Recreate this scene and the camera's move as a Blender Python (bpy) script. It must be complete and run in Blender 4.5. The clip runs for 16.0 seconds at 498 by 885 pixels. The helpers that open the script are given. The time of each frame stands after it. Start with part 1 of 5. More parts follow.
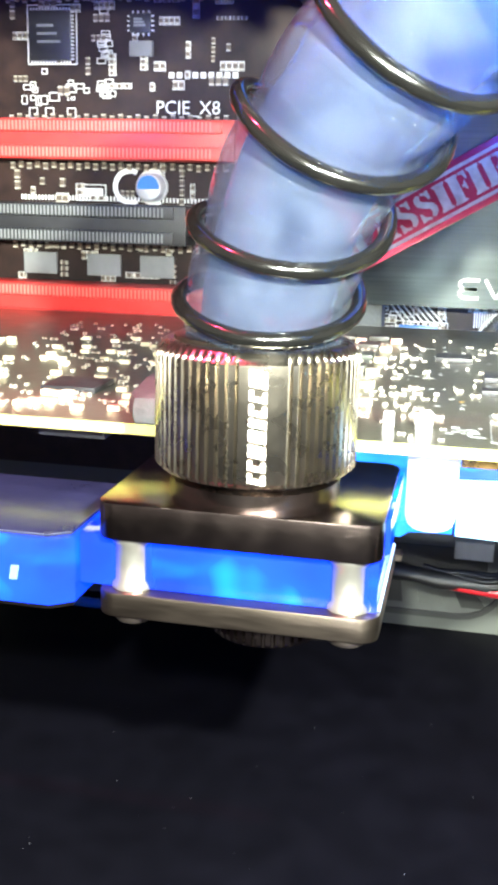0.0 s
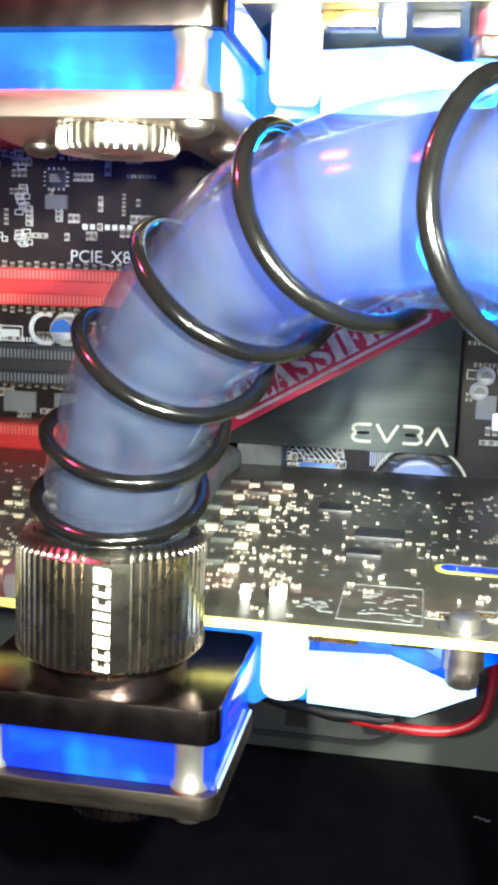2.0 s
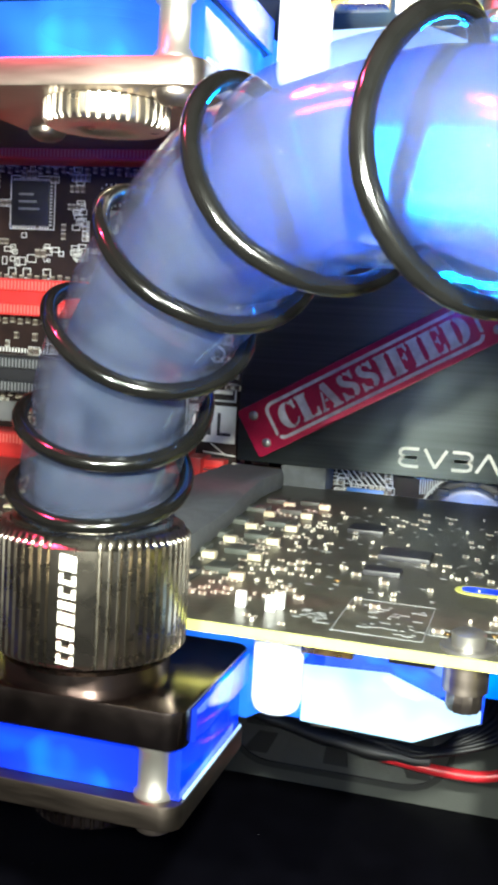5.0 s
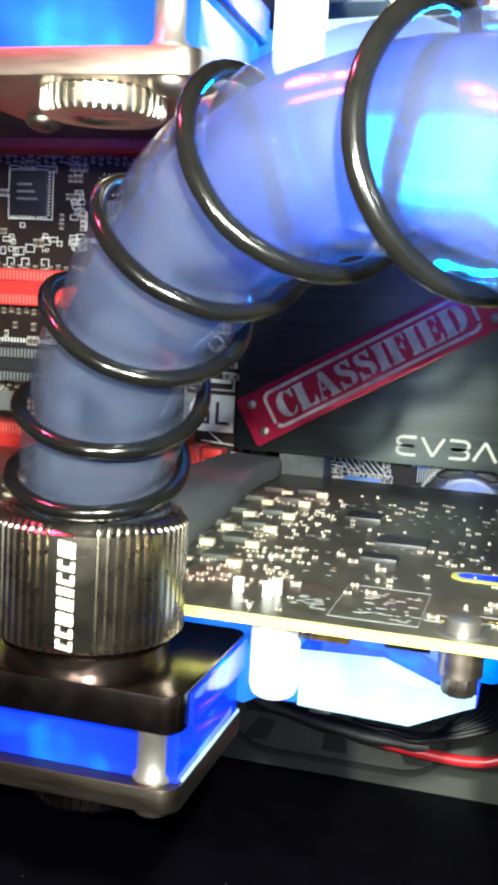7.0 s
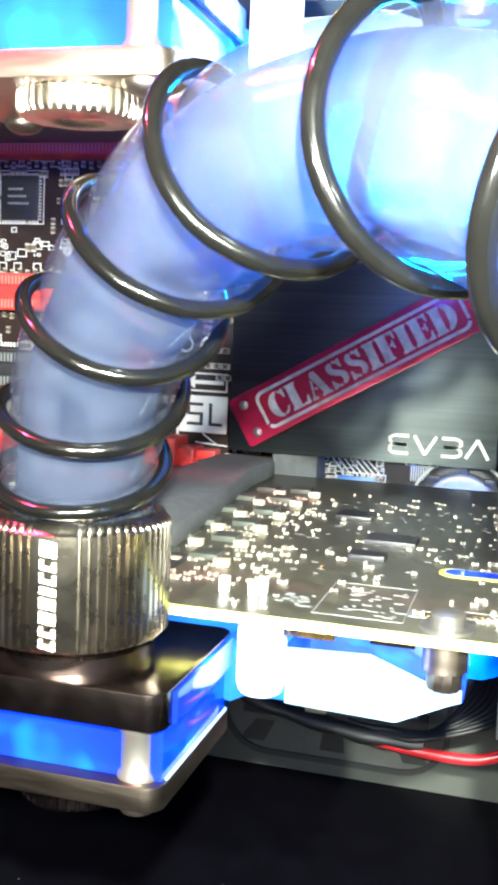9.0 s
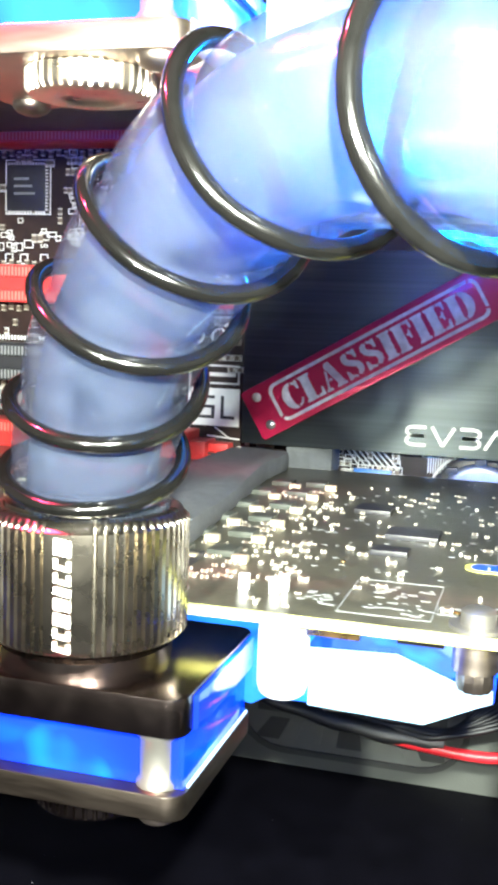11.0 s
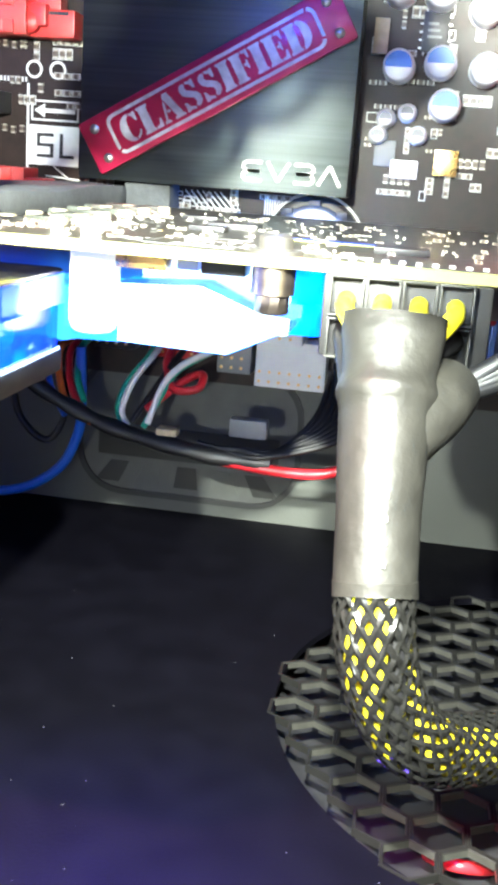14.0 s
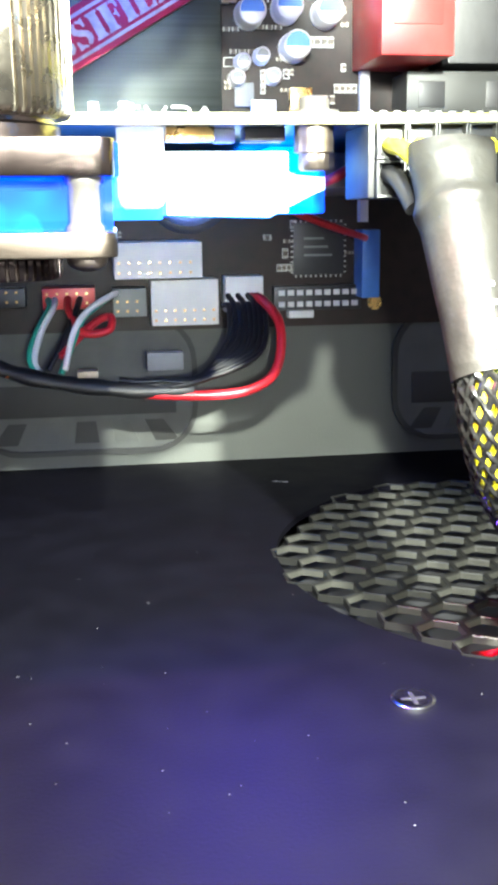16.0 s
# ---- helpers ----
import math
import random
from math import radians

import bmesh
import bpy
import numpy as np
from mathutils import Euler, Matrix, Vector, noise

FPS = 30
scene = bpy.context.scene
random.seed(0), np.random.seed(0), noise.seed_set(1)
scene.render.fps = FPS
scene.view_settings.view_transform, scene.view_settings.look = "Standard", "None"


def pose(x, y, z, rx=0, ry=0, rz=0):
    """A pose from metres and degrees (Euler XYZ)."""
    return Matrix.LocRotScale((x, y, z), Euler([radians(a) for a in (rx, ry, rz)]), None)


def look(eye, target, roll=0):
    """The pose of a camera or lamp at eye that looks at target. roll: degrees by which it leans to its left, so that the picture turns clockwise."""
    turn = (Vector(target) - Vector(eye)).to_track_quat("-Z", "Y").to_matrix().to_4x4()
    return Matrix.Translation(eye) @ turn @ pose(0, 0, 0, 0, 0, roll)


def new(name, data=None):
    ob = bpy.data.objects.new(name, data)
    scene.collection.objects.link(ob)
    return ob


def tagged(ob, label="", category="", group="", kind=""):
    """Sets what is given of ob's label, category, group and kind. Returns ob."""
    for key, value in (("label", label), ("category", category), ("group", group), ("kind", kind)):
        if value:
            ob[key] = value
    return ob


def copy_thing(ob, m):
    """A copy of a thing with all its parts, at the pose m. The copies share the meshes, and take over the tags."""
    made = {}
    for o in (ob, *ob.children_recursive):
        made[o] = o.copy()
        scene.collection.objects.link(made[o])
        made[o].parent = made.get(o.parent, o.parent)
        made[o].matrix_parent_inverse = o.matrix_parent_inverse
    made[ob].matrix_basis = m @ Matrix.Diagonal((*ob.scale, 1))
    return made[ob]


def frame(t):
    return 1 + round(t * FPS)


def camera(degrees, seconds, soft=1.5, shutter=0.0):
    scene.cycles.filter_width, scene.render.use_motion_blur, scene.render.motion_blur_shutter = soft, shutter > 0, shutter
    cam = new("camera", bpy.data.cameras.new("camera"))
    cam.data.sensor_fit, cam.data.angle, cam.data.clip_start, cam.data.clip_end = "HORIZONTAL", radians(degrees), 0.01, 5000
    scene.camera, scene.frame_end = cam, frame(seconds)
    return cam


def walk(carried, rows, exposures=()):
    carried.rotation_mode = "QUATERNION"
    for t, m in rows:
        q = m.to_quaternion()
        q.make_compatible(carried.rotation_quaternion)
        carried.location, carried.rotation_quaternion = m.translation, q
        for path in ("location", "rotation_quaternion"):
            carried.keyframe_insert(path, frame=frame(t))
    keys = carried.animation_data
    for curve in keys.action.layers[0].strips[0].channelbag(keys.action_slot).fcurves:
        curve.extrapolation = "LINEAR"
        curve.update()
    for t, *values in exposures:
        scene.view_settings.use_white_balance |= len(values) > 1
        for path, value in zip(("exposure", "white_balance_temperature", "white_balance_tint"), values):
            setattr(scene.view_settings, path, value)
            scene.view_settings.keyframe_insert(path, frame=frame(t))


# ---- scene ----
# Everything below is written in millimetres and turned into metres by MM.
MM = 0.001
cam = camera(27.5, 16.0, soft=4.0)
# seconds, eye (mm), a point 300 mm ahead (mm), roll
PATH = [
    (0, 31.90, -258.60, 109.37, -28.294, 26.437, 37.748, 1.425),
    (0.5, 30.99, -258.95, 114.85, -31.465, 27.155, 49.733, 1.623),
    (1, 36.01, -261.91, 119.80, -20.428, 27.246, 63.211, 1.812),
    (1.5, 42.04, -262.73, 123.37, -9.322, 28.293, 71.744, 1.723),
    (2, 46.63, -263.60, 125.00, -3.583, 28.342, 77.587, 1.990),
    (2.5, 53.18, -259.44, 118.96, -8.792, 30.671, 74.308, 2.141),
    (3, 61.09, -252.96, 115.73, -12.960, 35.333, 78.221, 2.470),
    (3.5, 61.78, -252.28, 114.83, -17.693, 34.985, 80.752, 3.164),
    (4, 58.58, -252.73, 115.82, -21.801, 34.234, 81.285, 3.539),
    (6.5, 60.82, -256.95, 118.12, -18.085, 30.412, 83.545, 3.167),
    (7, 60.08, -255.79, 117.41, -19.504, 31.040, 80.078, 3.270),
    (7.5, 59.42, -252.90, 116.69, -26.006, 32.234, 79.292, 2.906),
    (8, 61.30, -255.13, 117.86, -18.610, 31.775, 81.797, 2.863),
    (8.5, 61.73, -255.65, 117.99, -17.552, 31.368, 81.464, 2.833),
    (9, 63.00, -255.34, 116.94, -17.953, 31.225, 80.535, 2.449),
    (11.5, 59.42, -250.08, 115.50, -22.711, 35.615, 75.105, 1.850),
    (12, 63.45, -249.91, 112.49, -13.538, 35.665, 62.274, 1.396),
    (12.5, 66.52, -249.84, 104.11, -0.698, 35.946, 42.392, 1.795),
    (13, 71.65, -251.28, 99.92, 9.813, 34.051, 30.928, 2.398),
    (13.5, 72.06, -254.08, 94.55, 14.891, 31.420, 22.291, 2.113),
    (14, 71.69, -259.55, 88.62, 30.014, 27.312, 11.320, 4.252),
    (14.5, 59.33, -262.29, 77.68, 36.704, 23.592, -10.401, 1.754),
    (15, 47.89, -267.99, 72.90, 59.223, 21.665, -4.372, 0.200),
    (15.5, 31.17, -275.37, 66.30, 69.841, 15.359, 3.187, -0.061),
    (16, 22.02, -277.82, 64.62, 63.811, 11.867, -1.216, -0.781),
]
walk(cam, [(t, look((ex * MM, ey * MM, ez * MM), (ax * MM, ay * MM, az * MM), roll)) for t, ex, ey, ez, ax, ay, az, roll in PATH],
     exposures=[(0.0, 1.1), (0.5, 0.75), (1.0, 0.55), (2.0, 0.1), (2.5, -0.1), (3.0, -0.25), (8.0, -0.25), (8.5, 0.1), (9.0, 0.65), (11.5, 0.8), (12.0, 0.9), (12.5, 1.1), (13.0, 1.15), (14.0, 1.35), (14.5, 1.55), (16.0, 1.75)])

# ---- light ----
world = bpy.data.worlds.new("dark_room")
scene.world = world
world.use_nodes = True
world.node_tree.nodes["Background"].inputs[0].default_value = (0.35, 0.38, 0.5, 1)
world.node_tree.nodes["Background"].inputs[1].default_value = 0.03


def lamp(name, kind, watts, colour, place, radius=2.0, aim=None, cone=20):
    data = bpy.data.lights.new(name, kind)
    data.energy, data.color = watts, colour
    ob = new(name, data)
    ob.location = [v * MM for v in place]
    if kind == "SPOT":
        data.spot_size, data.spot_blend = radians(cone), 1.0
    if kind == "AREA":
        data.size = radius * MM
    else:
        data.shadow_soft_size = radius * MM
    if aim:
        ob.matrix_world = look([v * MM for v in place], [v * MM for v in aim])
    return ob


# two fixed lamps stand in for the one white torch carried beside the lens
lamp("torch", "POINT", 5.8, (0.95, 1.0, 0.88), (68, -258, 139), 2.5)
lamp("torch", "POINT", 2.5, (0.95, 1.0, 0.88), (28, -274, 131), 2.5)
# added spot for the same torch lower down, where the hand ends; always lit
lamp("torch", "SPOT", 0.5, (0.96, 1.0, 0.93), (34, -290, 62), 2.5, (46, 0, 17), 31)
# a red diode of the case, high up to the side
lamp("red_diode", "POINT", 1.35, (1.0, 0.04, 0.14), (-45, -195, 215), 4.0)

# blue lamps added beside the two water blocks for their diodes' light
lamp("block_diode", "AREA", 0.23, (0.0, 0.3, 1.0), (52, -112, 146), 12, (55, -168, 126)).data.spread = radians(75)
lamp("block_diode", "AREA", 0.05, (0.1, 0.05, 1.0), (41, -140, 57), 8, (40, -156, -4)).data.spread = radians(92)
lamp("block_diode", "AREA", 0.008, (0.01, 0.07, 1.0), (30, -86, 140), 10, (22, -8, 130))
lamp("block_diode", "AREA", 0.003, (0.01, 0.07, 1.0), (-62, -122, 139.8), 10, (-66, -4, 146)).data.spread = radians(62)
lamp("block_diode", "AREA", 0.012, (0.02, 0.2, 1.0), (46.5, -11.5, 69), 6, (46.5, -3.5, 76))

# ---- materials ----


def material(name, colour, rough=0.5, metal=0.0, vary=0.25, scale=300.0, bump=0.0, bump_scale=900.0, coat=0.0, second=None,
             stretch=(1, 1, 1), per_object=0.0, emit=None, power=0.0, spread=0.08, spec=0.5, alpha=None):
    m = bpy.data.materials.new(name)
    m.use_nodes = True
    nt = m.node_tree
    b = nt.nodes["Principled BSDF"]
    co = nt.nodes.new("ShaderNodeTexCoord")
    mp = nt.nodes.new("ShaderNodeMapping")
    mp.inputs["Scale"].default_value = stretch
    nt.links.new(co.outputs["Object"], mp.inputs[0])
    n1 = nt.nodes.new("ShaderNodeTexNoise")
    n1.inputs["Scale"].default_value = scale
    n1.inputs["Detail"].default_value = 5
    nt.links.new(mp.outputs[0], n1.inputs["Vector"])
    n2 = nt.nodes.new("ShaderNodeTexNoise")
    n2.inputs["Scale"].default_value = scale * 0.12
    n2.inputs["Detail"].default_value = 3
    nt.links.new(mp.outputs[0], n2.inputs["Vector"])
    add = nt.nodes.new("ShaderNodeMath")
    add.operation = "MULTIPLY"
    nt.links.new(n1.outputs[0], add.inputs[0])
    nt.links.new(n2.outputs[0], add.inputs[1])
    ramp = nt.nodes.new("ShaderNodeMapRange")
    ramp.inputs[1].default_value, ramp.inputs[2].default_value = 0.1, 0.42
    nt.links.new(add.outputs[0], ramp.inputs[0])
    mix = nt.nodes.new("ShaderNodeMix")
    mix.data_type = "RGBA"
    c2 = second or tuple(c * (1 - vary) for c in colour)
    mix.inputs[6].default_value = (*c2, 1)
    mix.inputs[7].default_value = (*(min(1.0, c * (1 + vary * 0.6)) for c in colour), 1)
    nt.links.new(ramp.outputs[0], mix.inputs[0])
    out = mix.outputs[2]
    if per_object:
        inf = nt.nodes.new("ShaderNodeObjectInfo")
        hsv = nt.nodes.new("ShaderNodeHueSaturation")
        mr = nt.nodes.new("ShaderNodeMapRange")
        mr.inputs[3].default_value, mr.inputs[4].default_value = 1 - per_object, 1 + per_object
        nt.links.new(inf.outputs["Random"], mr.inputs[0])
        nt.links.new(mr.outputs[0], hsv.inputs["Value"])
        nt.links.new(out, hsv.inputs["Color"])
        out = hsv.outputs[0]
    nt.links.new(out, b.inputs["Base Color"])
    rr = nt.nodes.new("ShaderNodeMapRange")
    rr.inputs[3].default_value, rr.inputs[4].default_value = max(0.02, rough - spread), min(1, rough + spread)
    nt.links.new(n1.outputs[0], rr.inputs[0])
    nt.links.new(rr.outputs[0], b.inputs["Roughness"])
    b.inputs["Metallic"].default_value = metal
    b.inputs["Specular IOR Level"].default_value = spec
    b.inputs["Coat Weight"].default_value = coat
    b.inputs["Coat Roughness"].default_value = 0.08
    if bump:
        nb = nt.nodes.new("ShaderNodeTexNoise")
        nb.inputs["Scale"].default_value = bump_scale
        nb.inputs["Detail"].default_value = 4
        nt.links.new(mp.outputs[0], nb.inputs["Vector"])
        bp = nt.nodes.new("ShaderNodeBump")
        bp.inputs["Strength"].default_value = bump
        bp.inputs["Distance"].default_value = 0.0003
        nt.links.new(nb.outputs[0], bp.inputs["Height"])
        nt.links.new(bp.outputs[0], b.inputs["Normal"])
    if emit:
        b.inputs["Emission Color"].default_value = (*emit, 1)
        b.inputs["Emission Strength"].default_value = power
    if alpha is not None:
        b.inputs["Alpha"].default_value = alpha
    return m


def lit_acrylic(name, colour, power, clear, low=0.4):
    """Clear acrylic with its blue diodes' light as emission: partly see-through, uneven glow, glossy skin."""
    m = material(name, (0.004, 0.01, 0.06), 0.1, 0, 0.3, 90, emit=colour, power=power, coat=0.2, spec=0.35)
    nt = m.node_tree
    b = nt.nodes["Principled BSDF"]
    out = nt.nodes["Material Output"]
    noise_ = nt.nodes.new("ShaderNodeTexNoise")
    noise_.inputs["Scale"].default_value = 75
    noise_.inputs["Detail"].default_value = 2
    co = nt.nodes.new("ShaderNodeTexCoord")
    nt.links.new(co.outputs["Object"], noise_.inputs["Vector"])
    mr = nt.nodes.new("ShaderNodeMapRange")
    mr.inputs[1].default_value, mr.inputs[2].default_value = 0.3, 0.7
    mr.inputs[3].default_value, mr.inputs[4].default_value = power * low, power * 1.8
    nt.links.new(noise_.outputs[0], mr.inputs[0])
    nt.links.new(mr.outputs[0], b.inputs["Emission Strength"])
    hue = nt.nodes.new("ShaderNodeMix")
    hue.data_type = "RGBA"
    hue.inputs[6].default_value = (*colour, 1)
    hue.inputs[7].default_value = (colour[0], min(1, colour[1] + 0.3), 1, 1)
    far = nt.nodes.new("ShaderNodeMapRange")
    far.inputs[1].default_value, far.inputs[2].default_value = 0.52, 0.72
    nt.links.new(noise_.outputs[0], far.inputs[0])
    nt.links.new(far.outputs[0], hue.inputs[0])
    nt.links.new(hue.outputs[2], b.inputs["Emission Color"])
    tr = nt.nodes.new("ShaderNodeBsdfTransparent")
    tr.inputs[0].default_value = (0.4, 0.6, 1, 1)
    mx = nt.nodes.new("ShaderNodeMixShader")
    mx.inputs[0].default_value = clear
    nt.links.new(b.outputs[0], mx.inputs[1])
    nt.links.new(tr.outputs[0], mx.inputs[2])
    nt.links.new(mx.outputs[0], out.inputs[0])
    return m


M = {}
M["board"] = material("board_brown_black", (0.022, 0.011, 0.0085), 0.46, 0, 0.5, 260, bump=0.15, bump_scale=700, second=(0.008, 0.005, 0.0045), spec=0.3)
M["card"] = material("card_black_mask", (0.06, 0.058, 0.043), 0.34, 0, 0.5, 300, bump=0.2, bump_scale=800)
M["core"] = material("board_core_yellow", (0.52, 0.53, 0.12), 0.55, 0, 0.15, 500)
M["red_slot"] = material("red_plastic", (0.62, 0.035, 0.03), 0.38, 0, 0.12, 300, bump=0.1)
M["black_slot"] = material("black_plastic", (0.018, 0.018, 0.02), 0.42, 0, 0.3, 300, bump=0.1)
M["grey_plastic"] = material("grey_plastic", (0.2, 0.21, 0.21), 0.45, 0, 0.2, 200)
M["white_plastic"] = material("white_plastic", (0.78, 0.78, 0.76), 0.45, 0, 0.08, 200)
M["silk"] = material("white_print", (0.75, 0.76, 0.72), 0.6, 0, 0.1, 600)
M["pin_red"] = material("pale_red_contact", (0.72, 0.16, 0.13), 0.4, 0, 0.15, 400)
M["frost_mark"] = material("engraved_frost", (0.06, 0.13, 0.4), 0.6, 0, 0.2, 400)
M["dark_grey"] = material("dark_grey_plastic", (0.024, 0.025, 0.024), 0.45, 0, 0.2, 200)
M["smd_end"] = material("dull_solder", (0.5, 0.47, 0.39), 0.42, 0.35, 0.3, 600, bump=0.2)
M["tin"] = material("solder_tin", (0.74, 0.73, 0.69), 0.36, 0.55, 0.2, 600, bump=0.2)
M["ceramic"] = material("tan_ceramic", (0.42, 0.33, 0.2), 0.4, 0, 0.3, 400, per_object=0.35)
M["ic"] = material("chip_epoxy", (0.02, 0.02, 0.024), 0.4, 0, 0.3, 500, bump=0.15, per_object=0.3)
M["gold"] = material("gold_contact", (0.85, 0.55, 0.2), 0.28, 1.0, 0.15, 500)
M["silver_can"] = material("aluminium_can", (0.82, 0.83, 0.85), 0.5, 0.55, 0.1, 400)
M["can_blue"] = material("blue_can_print", (0.05, 0.2, 0.6), 0.4, 0, 0.15, 400)
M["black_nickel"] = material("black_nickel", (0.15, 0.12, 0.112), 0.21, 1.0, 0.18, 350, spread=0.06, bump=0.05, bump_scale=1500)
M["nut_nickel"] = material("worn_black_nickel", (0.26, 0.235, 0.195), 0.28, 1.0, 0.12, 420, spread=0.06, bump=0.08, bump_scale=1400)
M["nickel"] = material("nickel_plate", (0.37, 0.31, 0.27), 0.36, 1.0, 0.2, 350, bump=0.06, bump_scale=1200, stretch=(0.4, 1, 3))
# darker copy of nickel_plate, with the lower block's shade in its colour
M["shaded_nickel"] = material("shaded_nickel_plate", (0.13, 0.108, 0.09), 0.34, 1.0, 0.3, 350, bump=0.08, bump_scale=1200, stretch=(0.4, 1, 3))
M["cell"] = material("scuffed_steel", (0.2, 0.21, 0.24), 0.4, 0.7, 0.2, 300, bump=0.15)
M["satin"] = material("satin_steel", (0.36, 0.345, 0.32), 0.36, 0.9, 0.12, 400)
# brighter nickel with the light on the upper plug in its colour
M["lit_nickel"] = material("lit_nickel", (0.8, 0.72, 0.6), 0.3, 1.0, 0.15, 400, bump=0.05)
M["steel"] = material("bright_steel", (0.8, 0.8, 0.78), 0.18, 1.0, 0.1, 500)
M["brushed"] = material("brushed_dark_aluminium", (0.105, 0.122, 0.116), 0.5, 1.0, 0.3, 380, bump=0.2, bump_scale=900, stretch=(0.04, 1, 3.0))
brushed_ = M["brushed"].node_tree
grain = brushed_.nodes.new("ShaderNodeCombineXYZ")
grain.inputs[2].default_value = 1.0
brushed_.links.new(grain.outputs[0], brushed_.nodes["Principled BSDF"].inputs["Tangent"])
brushed_.nodes["Principled BSDF"].inputs["Anisotropic"].default_value = 0.8
M["brushed_edge"] = material("bare_aluminium_edge", (0.35, 0.35, 0.34), 0.4, 0.9, 0.2, 300, stretch=(0.1, 1, 2))
M["red_plate"] = material("red_anodised_plate", (0.43, 0.008, 0.055), 0.34, 0.45, 0.25, 300, bump=0.1, coat=0.3)
M["plate_silver"] = material("worn_silver_print", (0.68, 0.68, 0.66), 0.4, 0.35, 0.25, 420, second=(0.34, 0.3, 0.3))
M["logo_silver"] = material("pale_logo_print", (0.62, 0.63, 0.57), 0.4, 0.3, 0.1, 400)
M["acrylic"] = lit_acrylic("blue_lit_acrylic", (0.0, 0.04, 1.0), 1.8, 0.28)
M["smoked"] = material("smoked_navy_plate", (0.008, 0.01, 0.03), 0.3, 0, 0.3, 300, bump=0.1, spec=0.4)
M["acrylic_hot"] = lit_acrylic("white_blue_lit_acrylic", (0.55, 0.82, 1.0), 1.6, 0.1, 0.65)
M["acrylic_pale"] = lit_acrylic("pale_blue_lit_acrylic", (0.02, 0.2, 1.0), 2.2, 0.2)
M["pale_cap"] = material("pale_capacitor", (0.6, 0.53, 0.36), 0.35, 0, 0.25, 500, per_object=0.25, coat=0.4)
M["grey_block"] = material("grey_green_epoxy", (0.06, 0.066, 0.055), 0.42, 0, 0.3, 400, per_object=0.3)
M["chip_body"] = material("brown_chip_body", (0.13, 0.1, 0.075), 0.4, 0, 0.4, 500)
M["lit_hole_wall"] = material("lit_hole_wall_steel", (0.07, 0.07, 0.062), 0.4, 0.5, 0.3, 500)
M["glare_white"] = material("glare_white_acrylic", (0.8, 0.82, 0.85), 0.35, 0, 0.1, 300, emit=(0.7, 0.85, 1.0), power=0.25)
M["wire_black"] = material("black_wire", (0.006, 0.006, 0.007), 0.5, 0, 0.2, 300)
M["coil"] = material("black_coil_wire", (0.003, 0.003, 0.0028), 0.15, 0.0, 0.3, 500, bump=0.04, coat=0.3, spec=0.55, spread=0.04)
M["wire_red"] = material("red_wire", (0.6, 0.02, 0.03), 0.35, 0, 0.15, 300)
M["wire_green"] = material("green_wire", (0.01, 0.35, 0.22), 0.35, 0, 0.15, 300)
M["wire_white"] = material("white_wire", (0.75, 0.75, 0.73), 0.4, 0, 0.1, 300)
M["wire_blue"] = material("blue_wire", (0.01, 0.11, 0.55), 0.35, 0, 0.15, 300)
M["wire_orange"] = material("orange_wire", (0.7, 0.16, 0.03), 0.35, 0, 0.15, 300)
M["wire_yellow"] = material("yellow_wire", (0.72, 0.64, 0.02), 0.4, 0, 0.12, 300)
M["shrink"] = material("heat_shrink", (0.0165, 0.016, 0.014), 0.5, 0, 0.4, 260, bump=0.7, bump_scale=420, spec=0.36)
M["braid"] = material("black_braid", (0.008, 0.008, 0.0075), 0.24, 0, 0.3, 500, spec=0.55)
M["tray"] = material("grey_painted_steel", (0.074, 0.08, 0.072), 0.5, 0, 0.1, 60, bump=0.25, bump_scale=1400)
M["vent"] = material("black_pressed_steel", (0.0095, 0.0095, 0.009), 0.32, 0, 0.3, 200, spec=0.45)
M["floor"] = material("black_painted_steel", (0.0017, 0.0016, 0.0034), 0.6, 0, 0.4, 120, bump=0.15, bump_scale=1500, spec=0.07)
M["rubber"] = material("black_rubber", (0.03, 0.031, 0.03), 0.6, 0, 0.2, 200)
M["rubber_grey"] = material("dusty_rubber", (0.1, 0.106, 0.099), 0.65, 0, 0.3, 120)
M["foam"] = material("dark_grey_cloth", (0.085, 0.092, 0.096), 0.85, 0, 0.3, 400, bump=0.8, bump_scale=1200)
M["wall"] = material("dark_wall", (0.03, 0.03, 0.034), 0.7, 0, 0.3, 20)
M["dust"] = material("dust_speck", (0.06, 0.06, 0.075), 0.8, 0, 0.2, 900)


